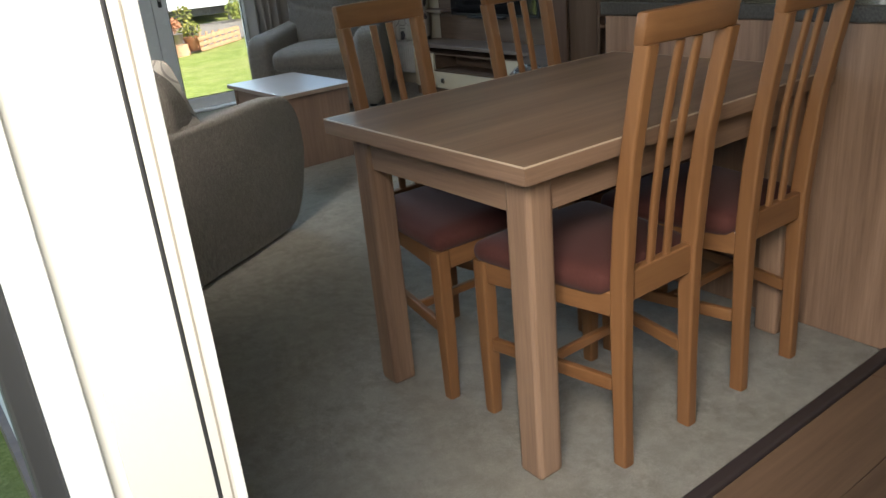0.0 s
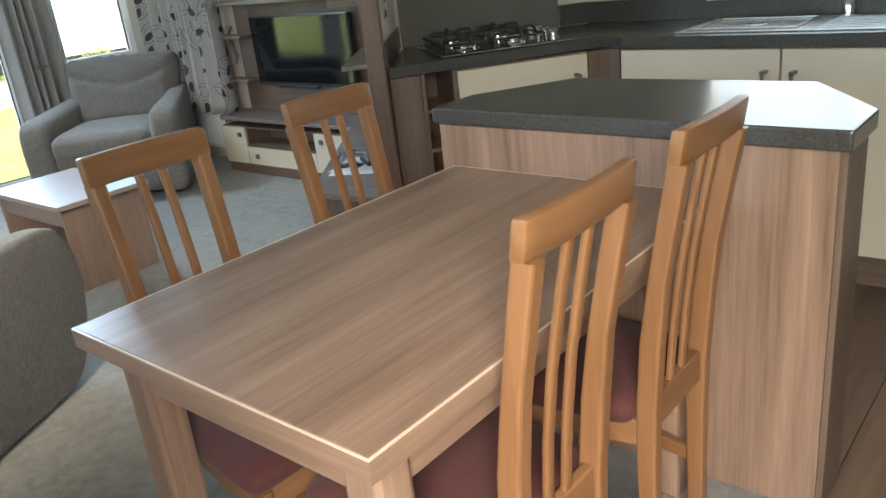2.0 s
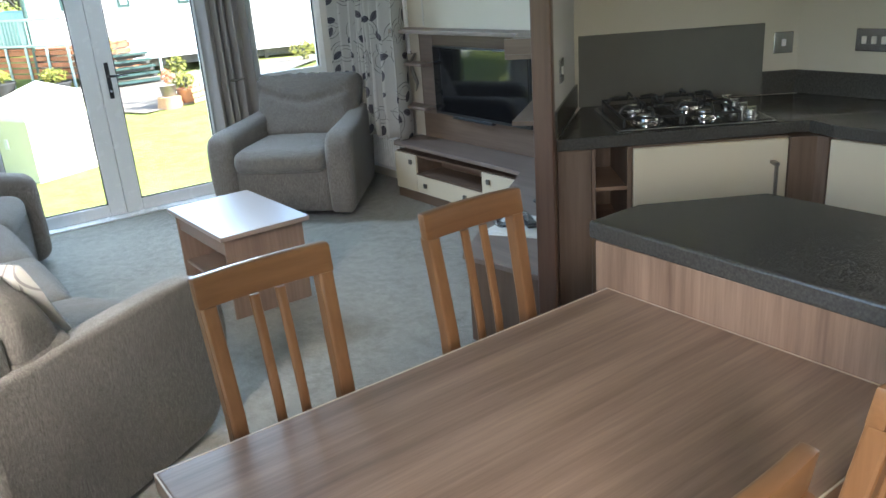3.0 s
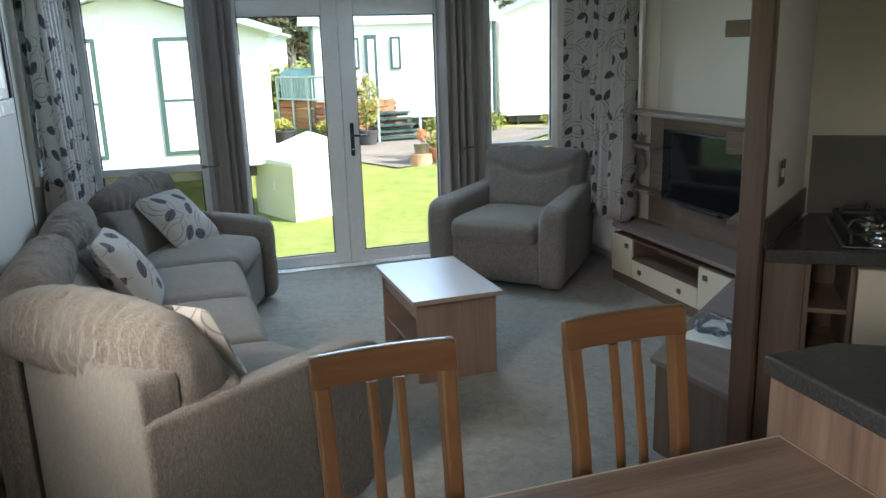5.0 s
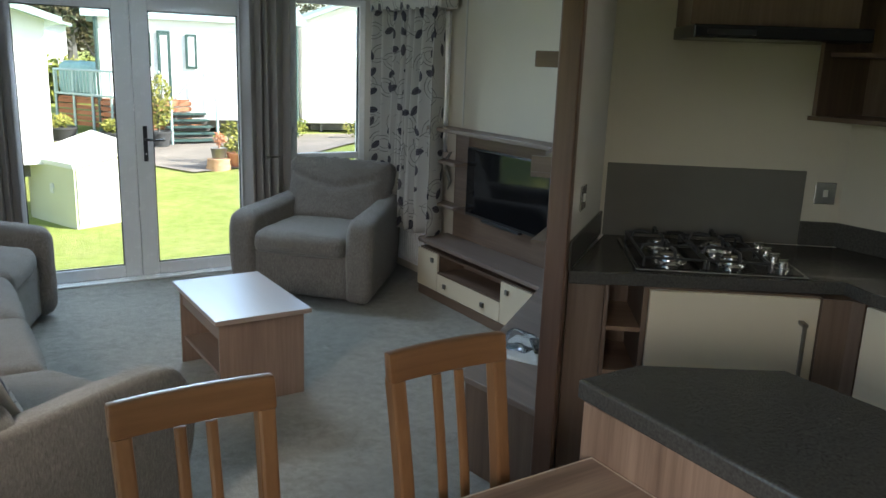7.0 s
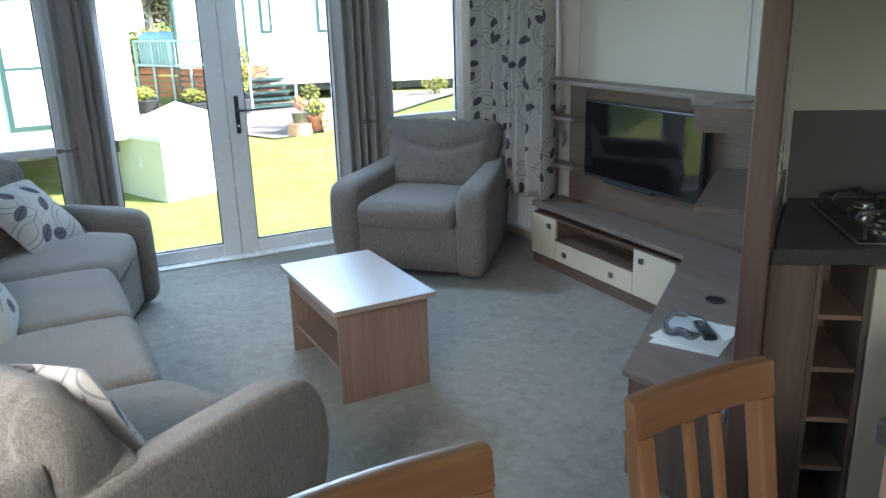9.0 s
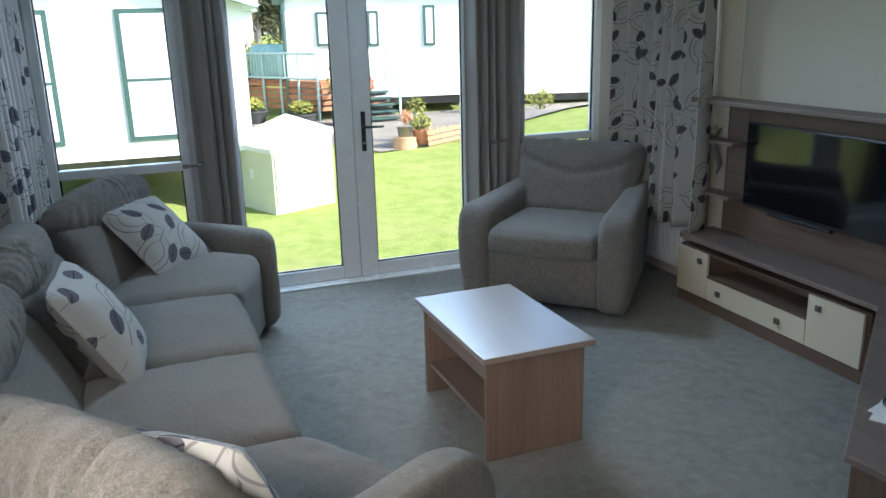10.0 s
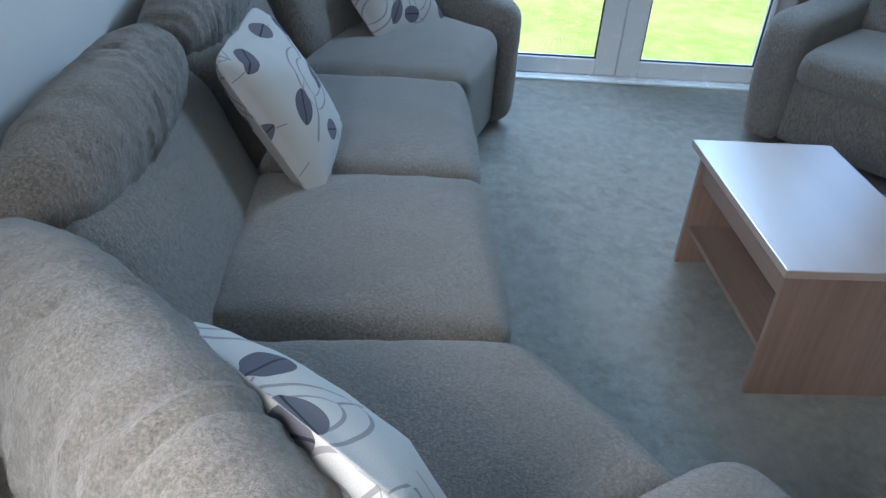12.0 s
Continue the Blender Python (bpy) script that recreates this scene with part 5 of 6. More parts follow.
def head_roll(a, b, into, seed, top, near=False):
    """A plump roll between plan points a and b, gathered into many small folds across its length."""
    a, b, into = Vector(a), Vector(b), Vector(into).normalized()
    mid, ln = (a + b) / 2, (b - a).length
    ang = math.degrees(math.atan2((b - a).y, (b - a).x))
    sgn = 1 if Vector((-(b - a).y, (b - a).x)).dot(into) > 0 else -1

    def droop(p, s):
        k = abs(s.x) ** 2.5
        wave = noise.noise(Vector((p.x * 4 + seed, p.y * 7, p.z * 7)))
        ridge = 0.5 + 0.5 * math.cos(2 * math.pi * p.x / 0.046 + 7 * wave)
        deep = max(0.0, min(1.0, 0.7 + 1.4 * noise.noise(Vector((p.x * 6 + seed * 3, p.y * 4, p.z * 4)))))
        c = Vector((0, s.y, s.z))
        if c.length > 0:
            p -= c.normalized() * (0.015 if near else 0.008) * ridge * deep * (1 - s.x ** 8)
        if near and s.x < 0:
            low = 0.5 - 0.5 * s.z
            k = s.x * s.x
            p.y += sgn * k * (0.02 + (0.25 * low if s.y * sgn > 0 else 0.10 * low))
            p.z -= k * (0.03 + 0.06 * low)
        else:
            p.z *= 1 - 0.3 * k
            p.z -= 0.03 * k
            p.y *= 1 - 0.4 * k
            p.y -= sgn * 0.02 * k
        return p
    hi = mid + into * 0.025
    part("head_roll", soft(ln / 2 + 0.006, 0.105, 0.128, 0.10, 0.018, 0.004, 74, seed, 0.006, droop, turn_z(hi.x, hi.y, top - 0.13, ang) @ pose(0, 0, 0, sgn * -20)), SF, so, "plump folded head roll", smooth=True)


def back_pair(a, b, into, seed, top=0.865, low=0.125):
    """A back rest between plan points a and b: a lower pad, and a folded head roll on it."""
    a, b, into = Vector(a), Vector(b), Vector(into).normalized()
    mid, ln = (a + b) / 2, (b - a).length
    ang = math.degrees(math.atan2((b - a).y, (b - a).x))
    sgn = 1 if Vector((-(b - a).y, (b - a).x)).dot(into) > 0 else -1

    def lean(p, s):
        p.y += sgn * 0.085 * (-s.z)
        return p
    lo = mid + into * low
    part("back_pad", soft(ln / 2 - 0.004, 0.075, 0.185, 0.065, 0.02, 0.005, 16, seed, 0.0, lean, turn_z(lo.x, lo.y, 0.54, ang)), SF, so, smooth=True)
    head_roll(a, b, into, seed + 0.5, top)


quad_pad("back_pad", [nb(0.085, 0.03), nb(0.37, 0.035), nb(0.13, 0.80), nb(-0.01, 0.80)], 0.44, 0.66, 0.11, 0.03, 0.005, 13.2, n=20)
head_roll(nb(0.125, 0.03), nb(-0.02, 0.87), U, 13.5, 0.855, True)
back_pair((0.50, 3.58), (0.50, 4.40), (1, 0), 14)
back_pair((0.50, 4.40), (0.50, 5.22), (1, 0), 15)
back_pair((0.57, 5.42), fb(0.045, 0.06), U2, 16)
part("foot", boxed(0.44, 0.50, 4.37, 4.43, 0, 0.032, bevel=0.004), M["black"], so)


def framed(c, ax, up):
    """A pose from a centre, the way of its x axis and roughly of its y axis."""
    x = Vector(ax).normalized()
    z = x.cross(Vector(up)).normalized()
    y = z.cross(x)
    m = Matrix((x, y, z)).transposed().to_4x4()
    m.translation = Vector(c)
    return m


def cushion(label, m, seed, s=0.205):
    bm = soft(s, s, 0.06, 0.05, 0.03, 0.006, 18, seed, 0.004, None, None, 0.10)
    for v in bm.verts:
        e = max(abs(v.co.x), abs(v.co.y)) / s
        k = max(0.08, 1 - max(0, e) ** 3 * 0.95)
        v.co.z *= k
    uv = bm.loops.layers.uv.new("UVMap")
    for f in bm.faces:
        for lp in f.loops:
            lp[uv].uv = (lp.vert.co.x + seed, lp.vert.co.y + seed * 0.37 + (0.9 if lp.vert.co.z < 0 else 0))
    return single("scatter_cushion", bm, M["leaf_ob"], label, "cushion", m, "scatter cushions", smooth=True)


cushion("pale scatter cushion with dark leaves on the far seat", framed((1.015, 5.665, 0.605), (0.61, 0.79, 0.0), (-0.2, 0.25, 0.29)), 1.37, 0.22)
cushion("pale scatter cushion with dark leaves leaning on the back", framed((0.809, 4.456, 0.595), (0.05, 1.0, 0.0), (-0.236, 0.06, 0.374)), 2.9, 0.225)
cushion("pale scatter cushion with dark leaves behind the arm", framed((1.052, 3.205, 0.612), (0.68, -0.73, 0.09), (-0.142, -0.084, 0.36)), 5.3, 0.225)

# ---- armchair ----
ac = thing("armchair", "grey chenille tub armchair by the patio doors", "armchair", turn_z(2.985, 5.49, 0, -47))


def apad(nm, hx, hy, hz, x, y, z, r, puff=0.02, wr=0.004, seed=0.0, n=16, rx=0.0, fold=0.0, shape=None, lab=""):
    part(nm, soft(hx, hy, hz, r, puff, wr, n, seed, fold, shape, pose(x, y, z, rx)), SF, ac, lab, smooth=True)


apad("base", 0.325, 0.36, 0.15, 0.04, 0.315, 0.182, 0.02, 0, 0.002, 21)
CHAIR_ARM = [(-0.06, 0.03), (-0.075, 0.14), (-0.085, 0.30), (-0.08, 0.44), (-0.05, 0.525), (0.02, 0.562), (0.15, 0.572), (0.40, 0.585), (0.65, 0.605), (0.78, 0.60), (0.82, 0.50), (0.81, 0.25), (0.78, 0.05), (0.60, 0.03), (0.30, 0.03), (0.05, 0.03)]


def arm_place(s):
    def place(y, across, z):
        k = max(0.0, min(1.0, y / 0.8))
        inner, outer = 0.315 - 0.035 * k, 0.505 - 0.095 * k - 0.025 * (1 - min(1, z / 0.4)) ** 2
        return (0.04 + s * (inner + (outer - inner) * across / 0.19), y, z)
    return place


for s in (-1, 1):
    part("arm", padded_side(CHAIR_ARM, 0.19, 0.055, arm_place(s), 22.0 + s, low=0.028), SF, ac, smooth=True)
apad("seat_cushion", 0.31, 0.31, 0.072, 0.04, 0.215, 0.378, 0.05, 0.028, 0.005, 25, 20)
apad("back_shell", 0.375, 0.07, 0.34, 0.035, 0.80, 0.39, 0.06, 0.01, 0.003, 26, 14, -7)


def drape(p, s):
    k = max(0.0, s.z)
    p.z += 0.025 * abs(s.x) ** 5 * k - 0.012 * (1 - s.x ** 2) * k
    p.x *= 1 + 0.09 * s.z
    if s.y < 0.2:
        p.y += 0.022 * math.exp(-((s.z - (0.12 + 0.42 * abs(s.x) ** 1.3)) / 0.13) ** 2) * (1 - s.x ** 8)
    p.z += 0.006 * math.sin(s.x * 26 + 2 * s.y) * math.exp(-(s.x / 0.45) ** 2) * max(0.0, s.z) ** 4
    return p


apad("back_cushion", 0.355, 0.10, 0.235, 0.035, 0.645, 0.605, 0.075, 0.035, 0.008, 27, 40, -20, 0.0, drape)
for x, y in ((-0.36, 0.03), (0.44, 0.03), (-0.30, 0.70), (0.37, 0.70)):
    part("foot", boxed(x - 0.025, x + 0.025, y - 0.025, y + 0.025, 0, 0.04, bevel=0.004), M["black"], ac)


# ---- outside ----
GZ = -0.8


def ground_z(x, y):
    m = 0.8 * math.exp(-(((x - 9.5) / 2.6) ** 2 + ((y - 14.0) / 3.0) ** 2))
    return GZ + m + 0.05 * max(0.0, min(18.0, y - 12.0)) + 0.03 * noise.noise(Vector((x * 0.3, y * 0.3, 0)))


bm = bmesh.new()
xs = [-400, -150, -60, -25] + [-12 + i * 0.8 for i in range(48)] + [40, 80, 200, 500]
ysl = [-300, -100, -30, -10, -4] + [0 + i * 0.8 for i in range(44)] + [45, 70, 120, 250, 600]
gv = [[bm.verts.new((x, y, ground_z(x, y))) for y in ysl] for x in xs]
for i in range(len(xs) - 1):
    for j in range(len(ysl) - 1):
        bm.faces.new((gv[i][j], gv[i + 1][j], gv[i + 1][j + 1], gv[i][j + 1]))
structure("ground", bm, M["lawn"], "mown lawn between the caravans", smooth=True)
bm = bmesh.new()
py = [15.3 + 0.6 * k for k in range(8)]
strip = []
for y in py:
    xa, xb = (4.9 - (y - 15.3) * 0.55, 12.5) if y < 17 else (3.9 - (y - 17) * 0.35, 12.5)
    strip.append([bm.verts.new((xa + (xb - xa) * k / 14, y, ground_z(xa + (xb - xa) * k / 14, y) + 0.03)) for k in range(15)])
for u, v in zip(strip, strip[1:]):
    for k in range(14):
        bm.faces.new((u[k], u[k + 1], v[k + 1], v[k]))
structure("pavement", bm, M["stonegrey"], "brown grey tarmac path", smooth=True)
structure("doorstep", boxed(-0.7, 0.20, -0.4, 1.0, GZ - 0.05, -0.16, bevel=0.01), M["stonegrey"], "concrete step outside the entrance")


def green_window(parent, x0, x1, z0, z1, bars, y=0.0, white=False):
    w = part("window", boxed(x0, x1, y - 0.03, y, z0, z1), M["green"], parent, "dark green window frame")
    zs = [z0 + 0.06] + bars + [z1 - 0.06]
    for a, b in zip(zs, zs[1:]):
        part("pane", boxed(x0 + 0.06, x1 - 0.06, y - 0.035, y - 0.031, a + (0.02 if a in bars else 0), b - (0.02 if b in bars else 0)), M["net"], w, "pane with net curtain")


M["net"] = plain("net_curtain_pane", (0.55, 0.57, 0.58), 0.2, var=0.12, scale=9)


def caravan(label, m, w, ln, base, eave, ridge):
    """A static caravan: its gable end in the plane y = 0, its length along +y."""
    c = thing("static_caravan", label, "caravan", m)
    part("wall", upright([(0, base), (w, base), (w, eave), (w / 2, ridge), (0, eave)], 0, ln), M["white_clad"], c)
    bm = bmesh.new()
    upright([(-0.18, eave - 0.06), (w / 2, ridge + 0.02), (w + 0.18, eave - 0.06), (w + 0.18, eave + 0.03), (w / 2, ridge + 0.12), (-0.18, eave + 0.03)], -0.28, ln + 0.25, bm)
    part("roof", bm, M["roof"], c)
    for i in range(int(ln / 2) + 1):
        for x in (0.5, w - 0.5):
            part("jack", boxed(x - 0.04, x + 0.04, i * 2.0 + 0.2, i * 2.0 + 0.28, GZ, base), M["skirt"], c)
    # chassis box, its dark colour holding the shade under the floor
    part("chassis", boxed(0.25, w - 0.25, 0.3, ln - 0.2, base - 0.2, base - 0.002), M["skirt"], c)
    return c


c1 = caravan("white static caravan with a pale green roof and green window frames", pose(-1.35, 12.5, 0), 3.68, 10.0, 0.02, 1.9, 2.45)
green_window(c1, 2.15, 3.05, 0.24, 1.86, [1.0])
green_window(c1, 0.3, 1.4, 0.24, 1.86, [1.0])
part("ridge_boss", lathe(bmesh.new(), [(0.09, -0.05), (0.09, 0.05)], 16, (1.84, -0.32, 2.38)), M["roof"], c1)
# far caravan seen along its side
c2 = caravan("long white static caravan with green trim behind the path", turn_z(4.762, 23.724, 0, -100), 3.7, 4.42, 0.0, 2.3, 2.9)
side = thing("caravan_front", "row of windows and a glazed door on the white caravan", "window", turn_z(4.115, 20.06, 0, -10), kind="structure")
for x0, x1, z0, z1 in ((0.72, 1.14, 1.2, 1.95), (1.88, 2.14, 1.17, 1.95), (3.18, 3.45, 1.15, 2.05)):
    green_window(side, x0, x1, z0, z1, [])
d = part("door", boxed(1.27, 1.56, -0.03, 0, 0.1, 2.0), M["green"], side, "dark green glazed door")
part("pane", boxed(1.34, 1.49, -0.036, -0.031, 0.3, 1.9), M["net"], d)
for x, y in ((4.12, 20.0), (8.47, 19.22)):
    dp = thing("downpipe", "green downpipe at the caravan corner", "pipe", pose(x, y, 0), "downpipes")
    bm = bmesh.new()
    tube(bm, [(0, 0, 2.28), (0, 0, -0.5)], 0.05)
    part("pipe", bm, M["green"], dp)
    part("gutter_outlet", boxed(-0.07, 0.07, -0.05, 0.06, 2.26, 2.36, bevel=0.01), M["green"], dp)
c4 = caravan("white static caravan beyond the hedge", pose(1.55, 33.0, 0), 3.6, 6.0, 0.35, 2.35, 2.8)
c3 = caravan("white static caravan behind the shrubs", turn_z(8.95, 20.0, 0, -14), 3.7, 9.0, -0.12, 2.4, 3.1)
# steps and deck
st = thing("garden_steps", "green wooden steps with a pale handrail", "steps", pose(5.3, 18.5, ground_z(5.5, 18.6)))
for i in range(5):
    part("tread", boxed(0.0, 1.0, i * 0.2, i * 0.2 + 0.24, 0.08 + i * 0.13, 0.12 + i * 0.13), M["green"], st)
    part("riser", boxed(0.0, 1.0, i * 0.2 + 0.2, i * 0.2 + 0.22, i * 0.13, 0.08 + i * 0.13), M["skirt"], st)
for x in (0.0, 1.0):
    bm = bmesh.new()
    tube(bm, [(x, 0, 0.0), (x, 0, 0.95), (x, 1.0, 1.55), (x, 1.0, 0.6)], 0.03, 6)
    part("handrail", bm, M["roof"], st, "pale green handrail")
dk = thing("deck", "raised red cedar deck with a pale green balustrade", "deck", turn_z(4.62, 19.0, -0.27, 118))
DL = 2.6
for i in range(5):
    part("board", boxed(0.0, DL, -0.03, 0.0, 0.10 + i * 0.125, 0.19 + i * 0.125), M["deckwood"], dk)
    part("board", boxed(-0.03, -0.001, -2.2, -0.031, 0.10 + i * 0.125, 0.19 + i * 0.125), M["deckwood"], dk)
part("platform", boxed(0.0, DL, -2.2, -0.031, 0.70, 0.74), M["deckwood"], dk)
for k in range(5):
    bm = bmesh.new()
    tube(bm, [(k * DL / 4, 0.035, -0.1), (k * DL / 4, 0.035, 1.36)], 0.03, 6)
    part("post", bm, M["roof"], dk)
for z in (1.34, 0.80):
    bm = bmesh.new()
    tube(bm, [(0, 0.035, z), (DL, 0.035, z)], 0.028, 6)
    part("rail", bm, M["roof"], dk)
for k in range(22):
    x = 0.08 + k * (DL - 0.16) / 21
    part("spindle", boxed(x - 0.009, x + 0.009, 0.026, 0.044, 0.82, 1.32), M["roof"], dk)
gt = thing("garden_table", "covered green garden furniture on the deck", "furniture", turn_z(3.95, 20.85, 0.472, 118))
part("cover", soft(0.75, 0.18, 0.38, 0.14, 0.03, 0.03, 10, 9.0, m=pose(0, 0, 0.38)), M["tarp"], gt, smooth=True)

# storage box
sb = thing("storage_box", "olive garden storage box with a sloping cream lid and painted-in sunlit front", "shed", pose(0, 0, 0))
SA, SB2, SC = Vector((2.48, 11.95)), Vector((2.02, 12.86)), Vector((3.36, 12.32))
SD2 = SB2 + (SC - SA)
bm = bmesh.new()
ring = ((SA, 0.05), (SC, 0.23), (SD2, 0.37), (SB2, 0.08))
lo2 = [bm.verts.new((p.x, p.y, GZ - 0.02)) for p, z in ring]
hi2 = [bm.verts.new((p.x, p.y, z - 0.03)) for p, z in ring]
for k in range(4):
    bm.faces.new((lo2[k], lo2[(k + 1) % 4], hi2[(k + 1) % 4], hi2[k]))
bm.faces.new(hi2)
part("body", bm, M["shed_l"], sb)
o = 0.05
bm = bmesh.new()
mid = (SA + SD2) / 2
lo2, hi2 = [], []
for p, z in ring:
    q = p + (p - mid).normalized() * o
    lo2.append(bm.verts.new((q.x, q.y, z - 0.03)))
    hi2.append(bm.verts.new((q.x, q.y, z + 0.03)))
for k in range(4):
    bm.faces.new((lo2[k], lo2[(k + 1) % 4], hi2[(k + 1) % 4], hi2[k]))
bm.faces.new(hi2)
bm.faces.new(lo2[::-1])
part("lid", bm, M["shed_top_lit"], sb)
d3 = (SC - SA)
an = math.degrees(math.atan2(d3.y, d3.x))
# paler slab over the front face: its sunlight is put into the colour
part("front_panel", boxed(0.03, d3.length - 0.03, -0.02, -0.001, GZ + 0.06, 0.0, m=turn_z(SA.x, SA.y, 0, an)), M["shed_top_lit"], sb)
d4 = (SB2 - SA)
part("vent", boxed(0.45, 0.52, 0.001, 0.014, -0.35, -0.22, m=turn_z(SA.x, SA.y, 0, math.degrees(math.atan2(d4.y, d4.x)))), M["offwhite"], sb)


# ---- plants ----
def leaves(bm, c, r, count, size, seed, squash=1.0):
    rnd = random.Random(seed)
    for _ in range(count):
        while True:
            p = Vector((rnd.uniform(-1, 1), rnd.uniform(-1, 1), rnd.uniform(-1, 1)))
            if 0.25 < p.length < 1 and noise.noise(p * 2.2 + Vector((seed, 0, 0))) > -0.22:
                break
        o = Vector(c) + Vector((p.x * r, p.y * r, p.z * r * squash))
        a = Vector((rnd.uniform(-1, 1), rnd.uniform(-1, 1), rnd.uniform(-0.6, 1))).normalized()
        b = a.orthogonal().normalized()
        k = size * rnd.uniform(0.6, 1.4)
        v = [bm.verts.new(o + q) for q in (-a * k, b * k * 0.45, a * k, -b * k * 0.45)]
        bm.faces.new(v)


def bush(label, x, y, r, h, mat, count, size, seed, pot=None):
    t = thing("shrub" if not pot else "potted_plant", label, "plant", pose(x, y, ground_z(x, y) + 0.02))
    z = 0.0
    if pot:
        pr, ph, pm = pot
        part("pot", lathe(bmesh.new(), [(pr * 0.72, 0), (pr * 0.95, ph * 0.85), (pr, ph * 0.86), (pr, ph), (pr * 0.85, ph), (pr * 0.8, ph * 0.9)], 18), pm, t, smooth=True)
        z = ph * 0.9
    bm = bmesh.new()
    for k in range(4):
        tube(bm, [(0, 0, z), (0.12 * r * math.cos(k * 1.7), 0.12 * r * math.sin(k * 1.7), z + h * 0.4), (0.4 * r * math.cos(k * 1.7), 0.4 * r * math.sin(k * 1.7), z + h * 0.8)], [0.02, 0.014, 0.006], 5)
    part("stem", bm, M["skirt"], t)
    bm = bmesh.new()
    leaves(bm, (0, 0, z + h * 0.55), r, count, size, seed, h * 0.5 / r)
    part("crown", bm, mat, t)


bush("tall yellow green shrub in a planter beside the steps", 5.0, 18.4, 0.32, 1.2, M["shrub"], 700, 0.05, 3, (0.28, 0.33, M["soil"]))
bush("small plant in a terracotta pot", 5.78, 15.5, 0.17, 0.3, M["shrub"], 160, 0.04, 4, (0.2, 0.26, M["terracotta"]))
bush("yellow shrub by the path", 5.8, 15.9, 0.22, 0.8, M["shrub"], 260, 0.045, 6)
bush("plant in a dark trough", 4.15, 18.7, 0.28, 0.3, M["shrub"], 240, 0.05, 7, (0.32, 0.28, M["soil"]))
bush("plant in a dark trough by the deck", 3.25, 19.6, 0.28, 0.3, M["shrub"], 220, 0.05, 8, (0.32, 0.28, M["soil"]))
bush("low shrub by the far caravan", 8.3, 18.9, 0.4, 0.5, M["hedge"], 260, 0.05, 9)
bush("low shrub by the far caravan", 9.6, 18.2, 0.35, 0.45, M["shrub"], 220, 0.05, 10)
sg = ground_z(5.43, 15.5)
single("tree_stump", lathe(bmesh.new(), [(0.25, -0.03), (0.22, 0.1), (0.21, 0.2), (0.05, 0.21)], 18, (5.43, 15.5, sg)), M["logwood"], "cut tree stump under a grey pot", "stump", smooth=True)
gp = thing("garden_pot", "grey metal pot with an orange plant on the stump", "pot", pose(5.43, 15.5, sg + 0.21))
part("pot", lathe(bmesh.new(), [(0.12, 0), (0.15, 0.18), (0.16, 0.19), (0.14, 0.19)], 18), M["pewter"], gp, smooth=True)
bm = bmesh.new()
leaves(bm, (0.02, 0, 0.36), 0.12, 130, 0.035, 11)
tube(bm, [(0, 0, 0.18), (0.02, 0, 0.34)], 0.012, 5)
part("crown", bm, M["terracotta"], gp)
wt = thing("wooden_trough", "low slatted timber planter beside the pots", "planter", turn_z(6.2, 15.35, ground_z(6.2, 15.3), 4))
for k in range(3):
    part("slat", boxed(-0.42, 0.45, -0.1, -0.08, 0.02 + k * 0.1, 0.09 + k * 0.1, m=pose(0, 0, 0, 0, -7, 0)), M["logwood"], wt)
for k in range(7):
    part("upright", boxed(-0.4 + k * 0.135, -0.36 + k * 0.135, -0.079, -0.05, 0.0, 0.32), M["logwood"], wt)

hg = thing("hedge", "clipped yellow green hedge behind the deck", "hedge", pose(3.2, 27.0, -0.1))
bm = bmesh.new()
for i in range(9):
    leaves(bm, (i * 0.7 - 1.5, 0.1 * math.sin(i), 0.72), 0.75, 620, 0.085, 40 + i, 0.95)
part("crown", bm, M["hedge"], hg)
part("core", boxed(-2.0, 4.4, -0.2, 0.6, 0.0, 1.05), M["tree"], hg)


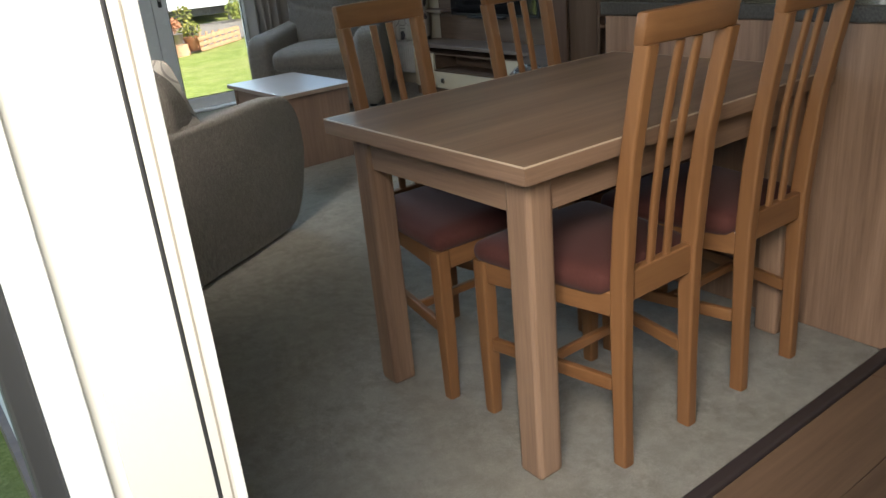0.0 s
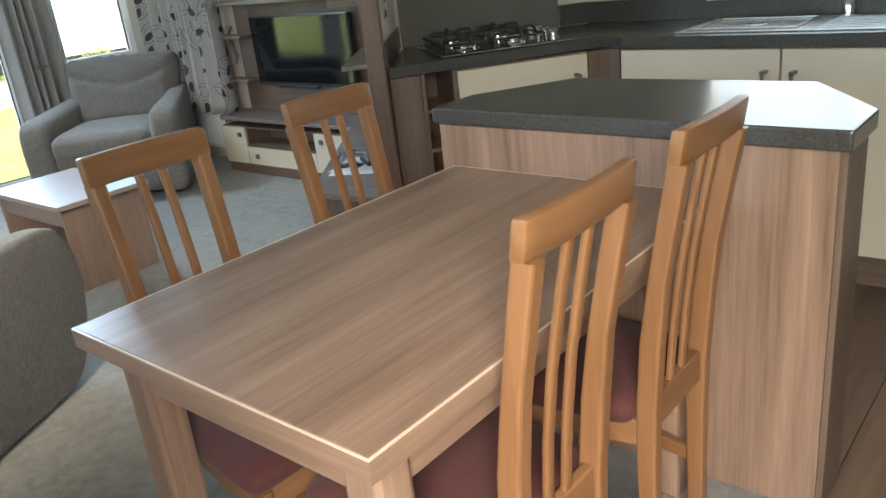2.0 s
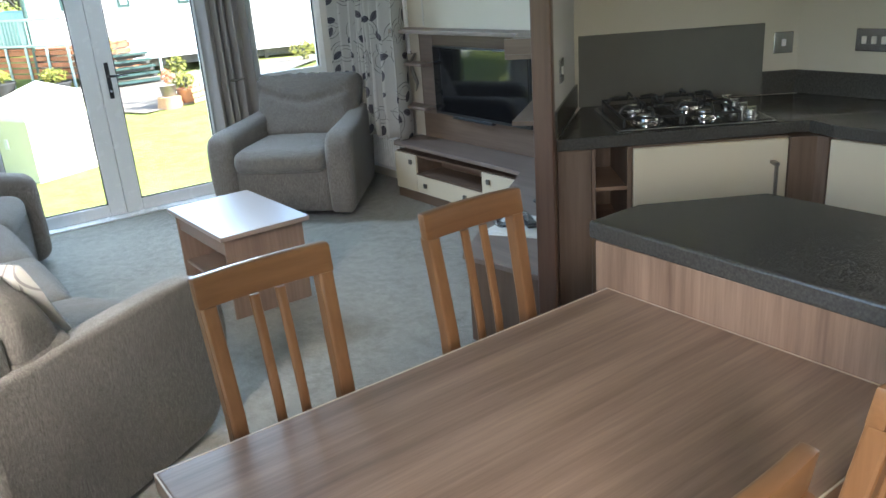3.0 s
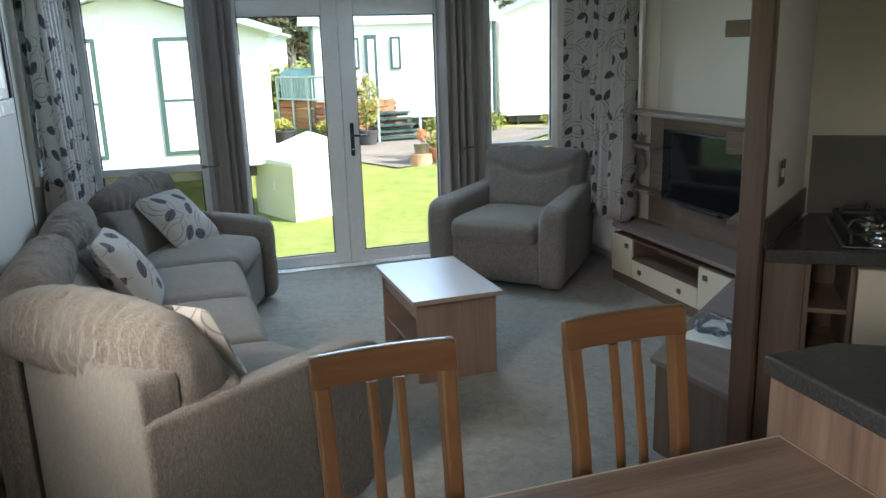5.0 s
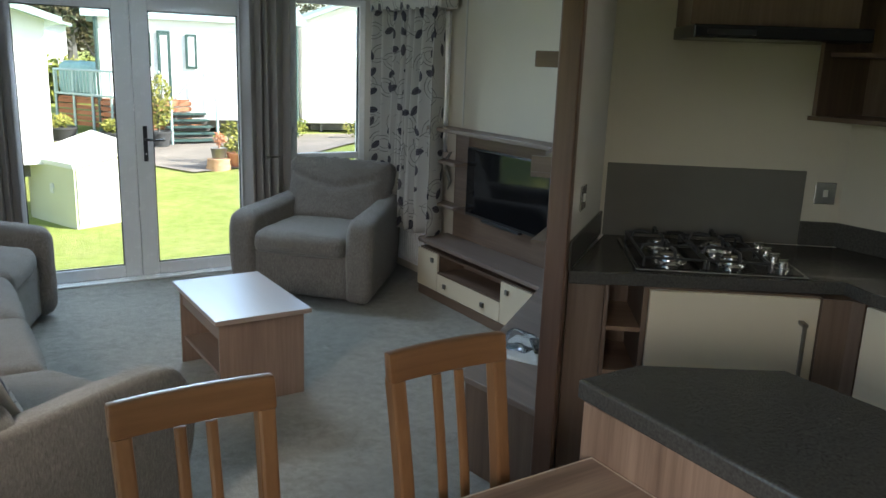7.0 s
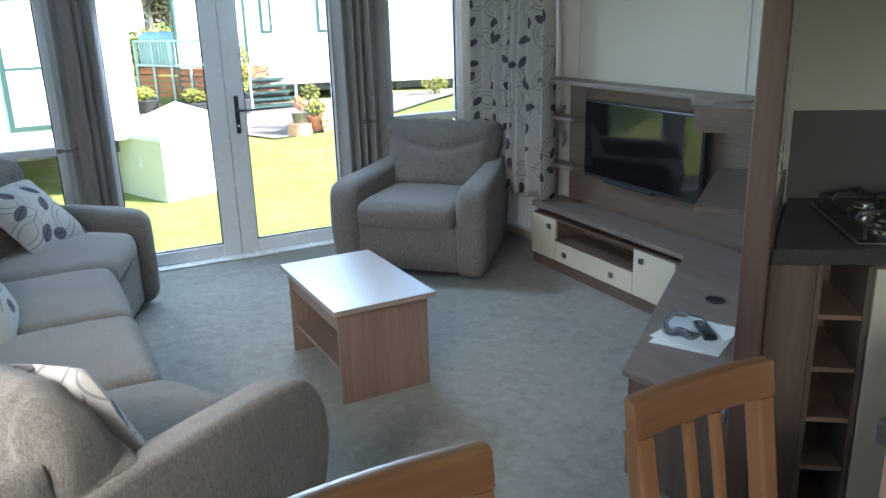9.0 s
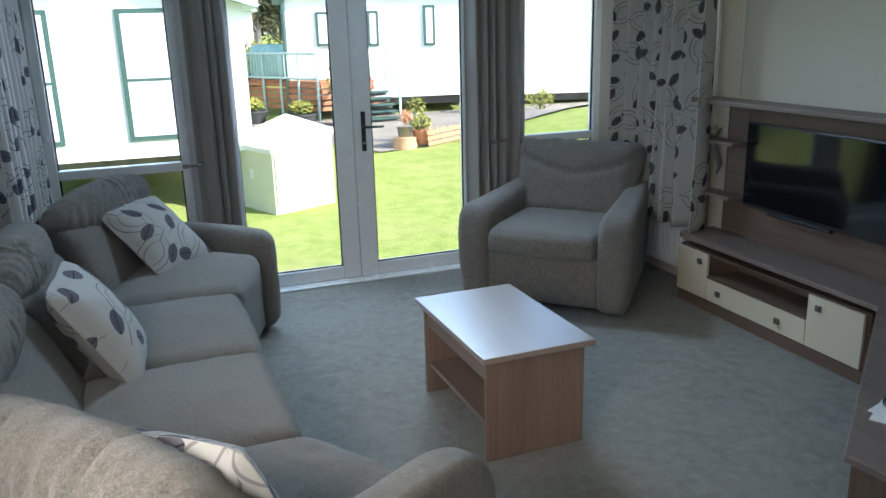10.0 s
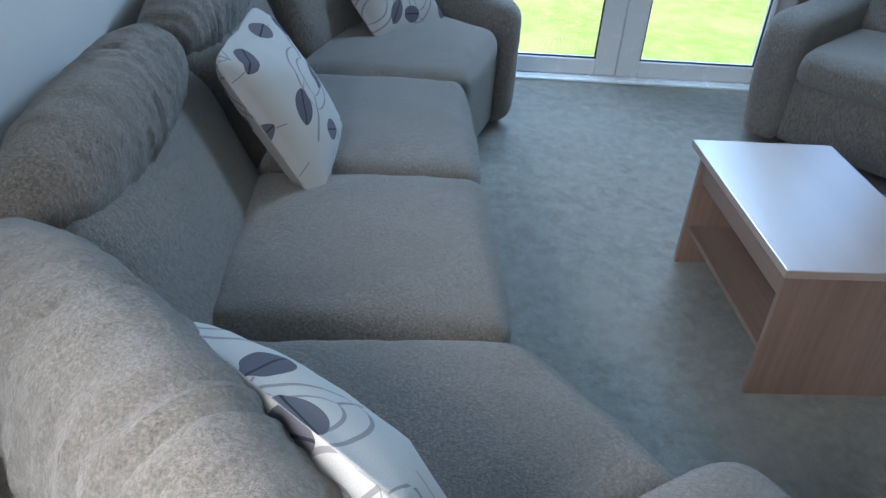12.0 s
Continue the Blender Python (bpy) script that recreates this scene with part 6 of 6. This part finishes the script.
def tree(x, y, h, seed):
    t = thing("tree", "bare brown and dark green tree in the distance", "tree", pose(x, y, 0.0))
    rnd = random.Random(seed)
    bm = bmesh.new()
    tube(bm, [(0, 0, 0), (0.05, 0.1, h * 0.3), (-0.1, 0, h * 0.7), (0, 0.1, h * 0.95)], [0.28, 0.2, 0.11, 0.03], 8)
    crown = bmesh.new()
    for k in range(16):
        a, z = rnd.uniform(0, 6.28), h * rnd.uniform(0.12, 0.8)
        r = h * 0.28 * rnd.uniform(0.7, 1.2)
        e = (r * math.cos(a), r * math.sin(a), z + r * 0.7)
        tube(bm, [(0, 0, z), (e[0] * 0.5, e[1] * 0.5, z + r * 0.3), e], [0.09, 0.05, 0.015], 6)
        leaves(crown, e, h * 0.17, 260, 0.13, seed * 10 + k)
    part("trunk", bm, M["skirt"], t)
    part("crown", crown, M["tree"], t)


for i, (x, y, h) in enumerate(((4.4, 42, 5.5), (6.2, 40, 5.0), (7.6, 41, 5.5), (5.4, 45, 6.5), (9.0, 44, 6), (12, 44, 7), (-2, 46, 7), (18, 46, 8))):
    tree(x, y, h, i + 1)

# ---- floor planks ----
rnd = random.Random(5)
pw = 0.18
made = {}
y = 0.925
while y - pw > -2.2:
    x = XL - rnd.uniform(0, 0.8)
    while x < 4.0:
        ln = 1.1
        a, b = max(x, XL), min(x + ln, 4.02)
        if b - a > 0.05:
            key = round(b - a, 3)
            if key not in made:
                made[key] = mesh_of("plank", boxed(0.001, b - a - 0.001, 0.001, pw - 0.001, -0.0148, 0.0, bevel=0.0012), M["plank"])
            p = new("plank", made[key])
            p.parent = bpy.data.objects["floor"]
            p.location = (a, y - pw, 0)
        x += ln
    y -= pw
for yy in [0.925 + i * pw for i in range(11)]:
    a, b = max(2.24, 2.24 if yy < 1.95 else 2.34 + (yy - 2.6) * 2.45), 4.02
    if yy > 2.85:
        break
    while a < b - 0.05:
        e = min(b, a + (1.1 if a > 2.3 else 0.7))
        p = new("plank", mesh_of("plank", boxed(0.001, e - a - 0.001, 0.001, pw - 0.001, -0.0148, 0.001), M["plank"]))
        p.parent = bpy.data.objects["floor"]
        p.location = (a, yy, 0)
        a = e
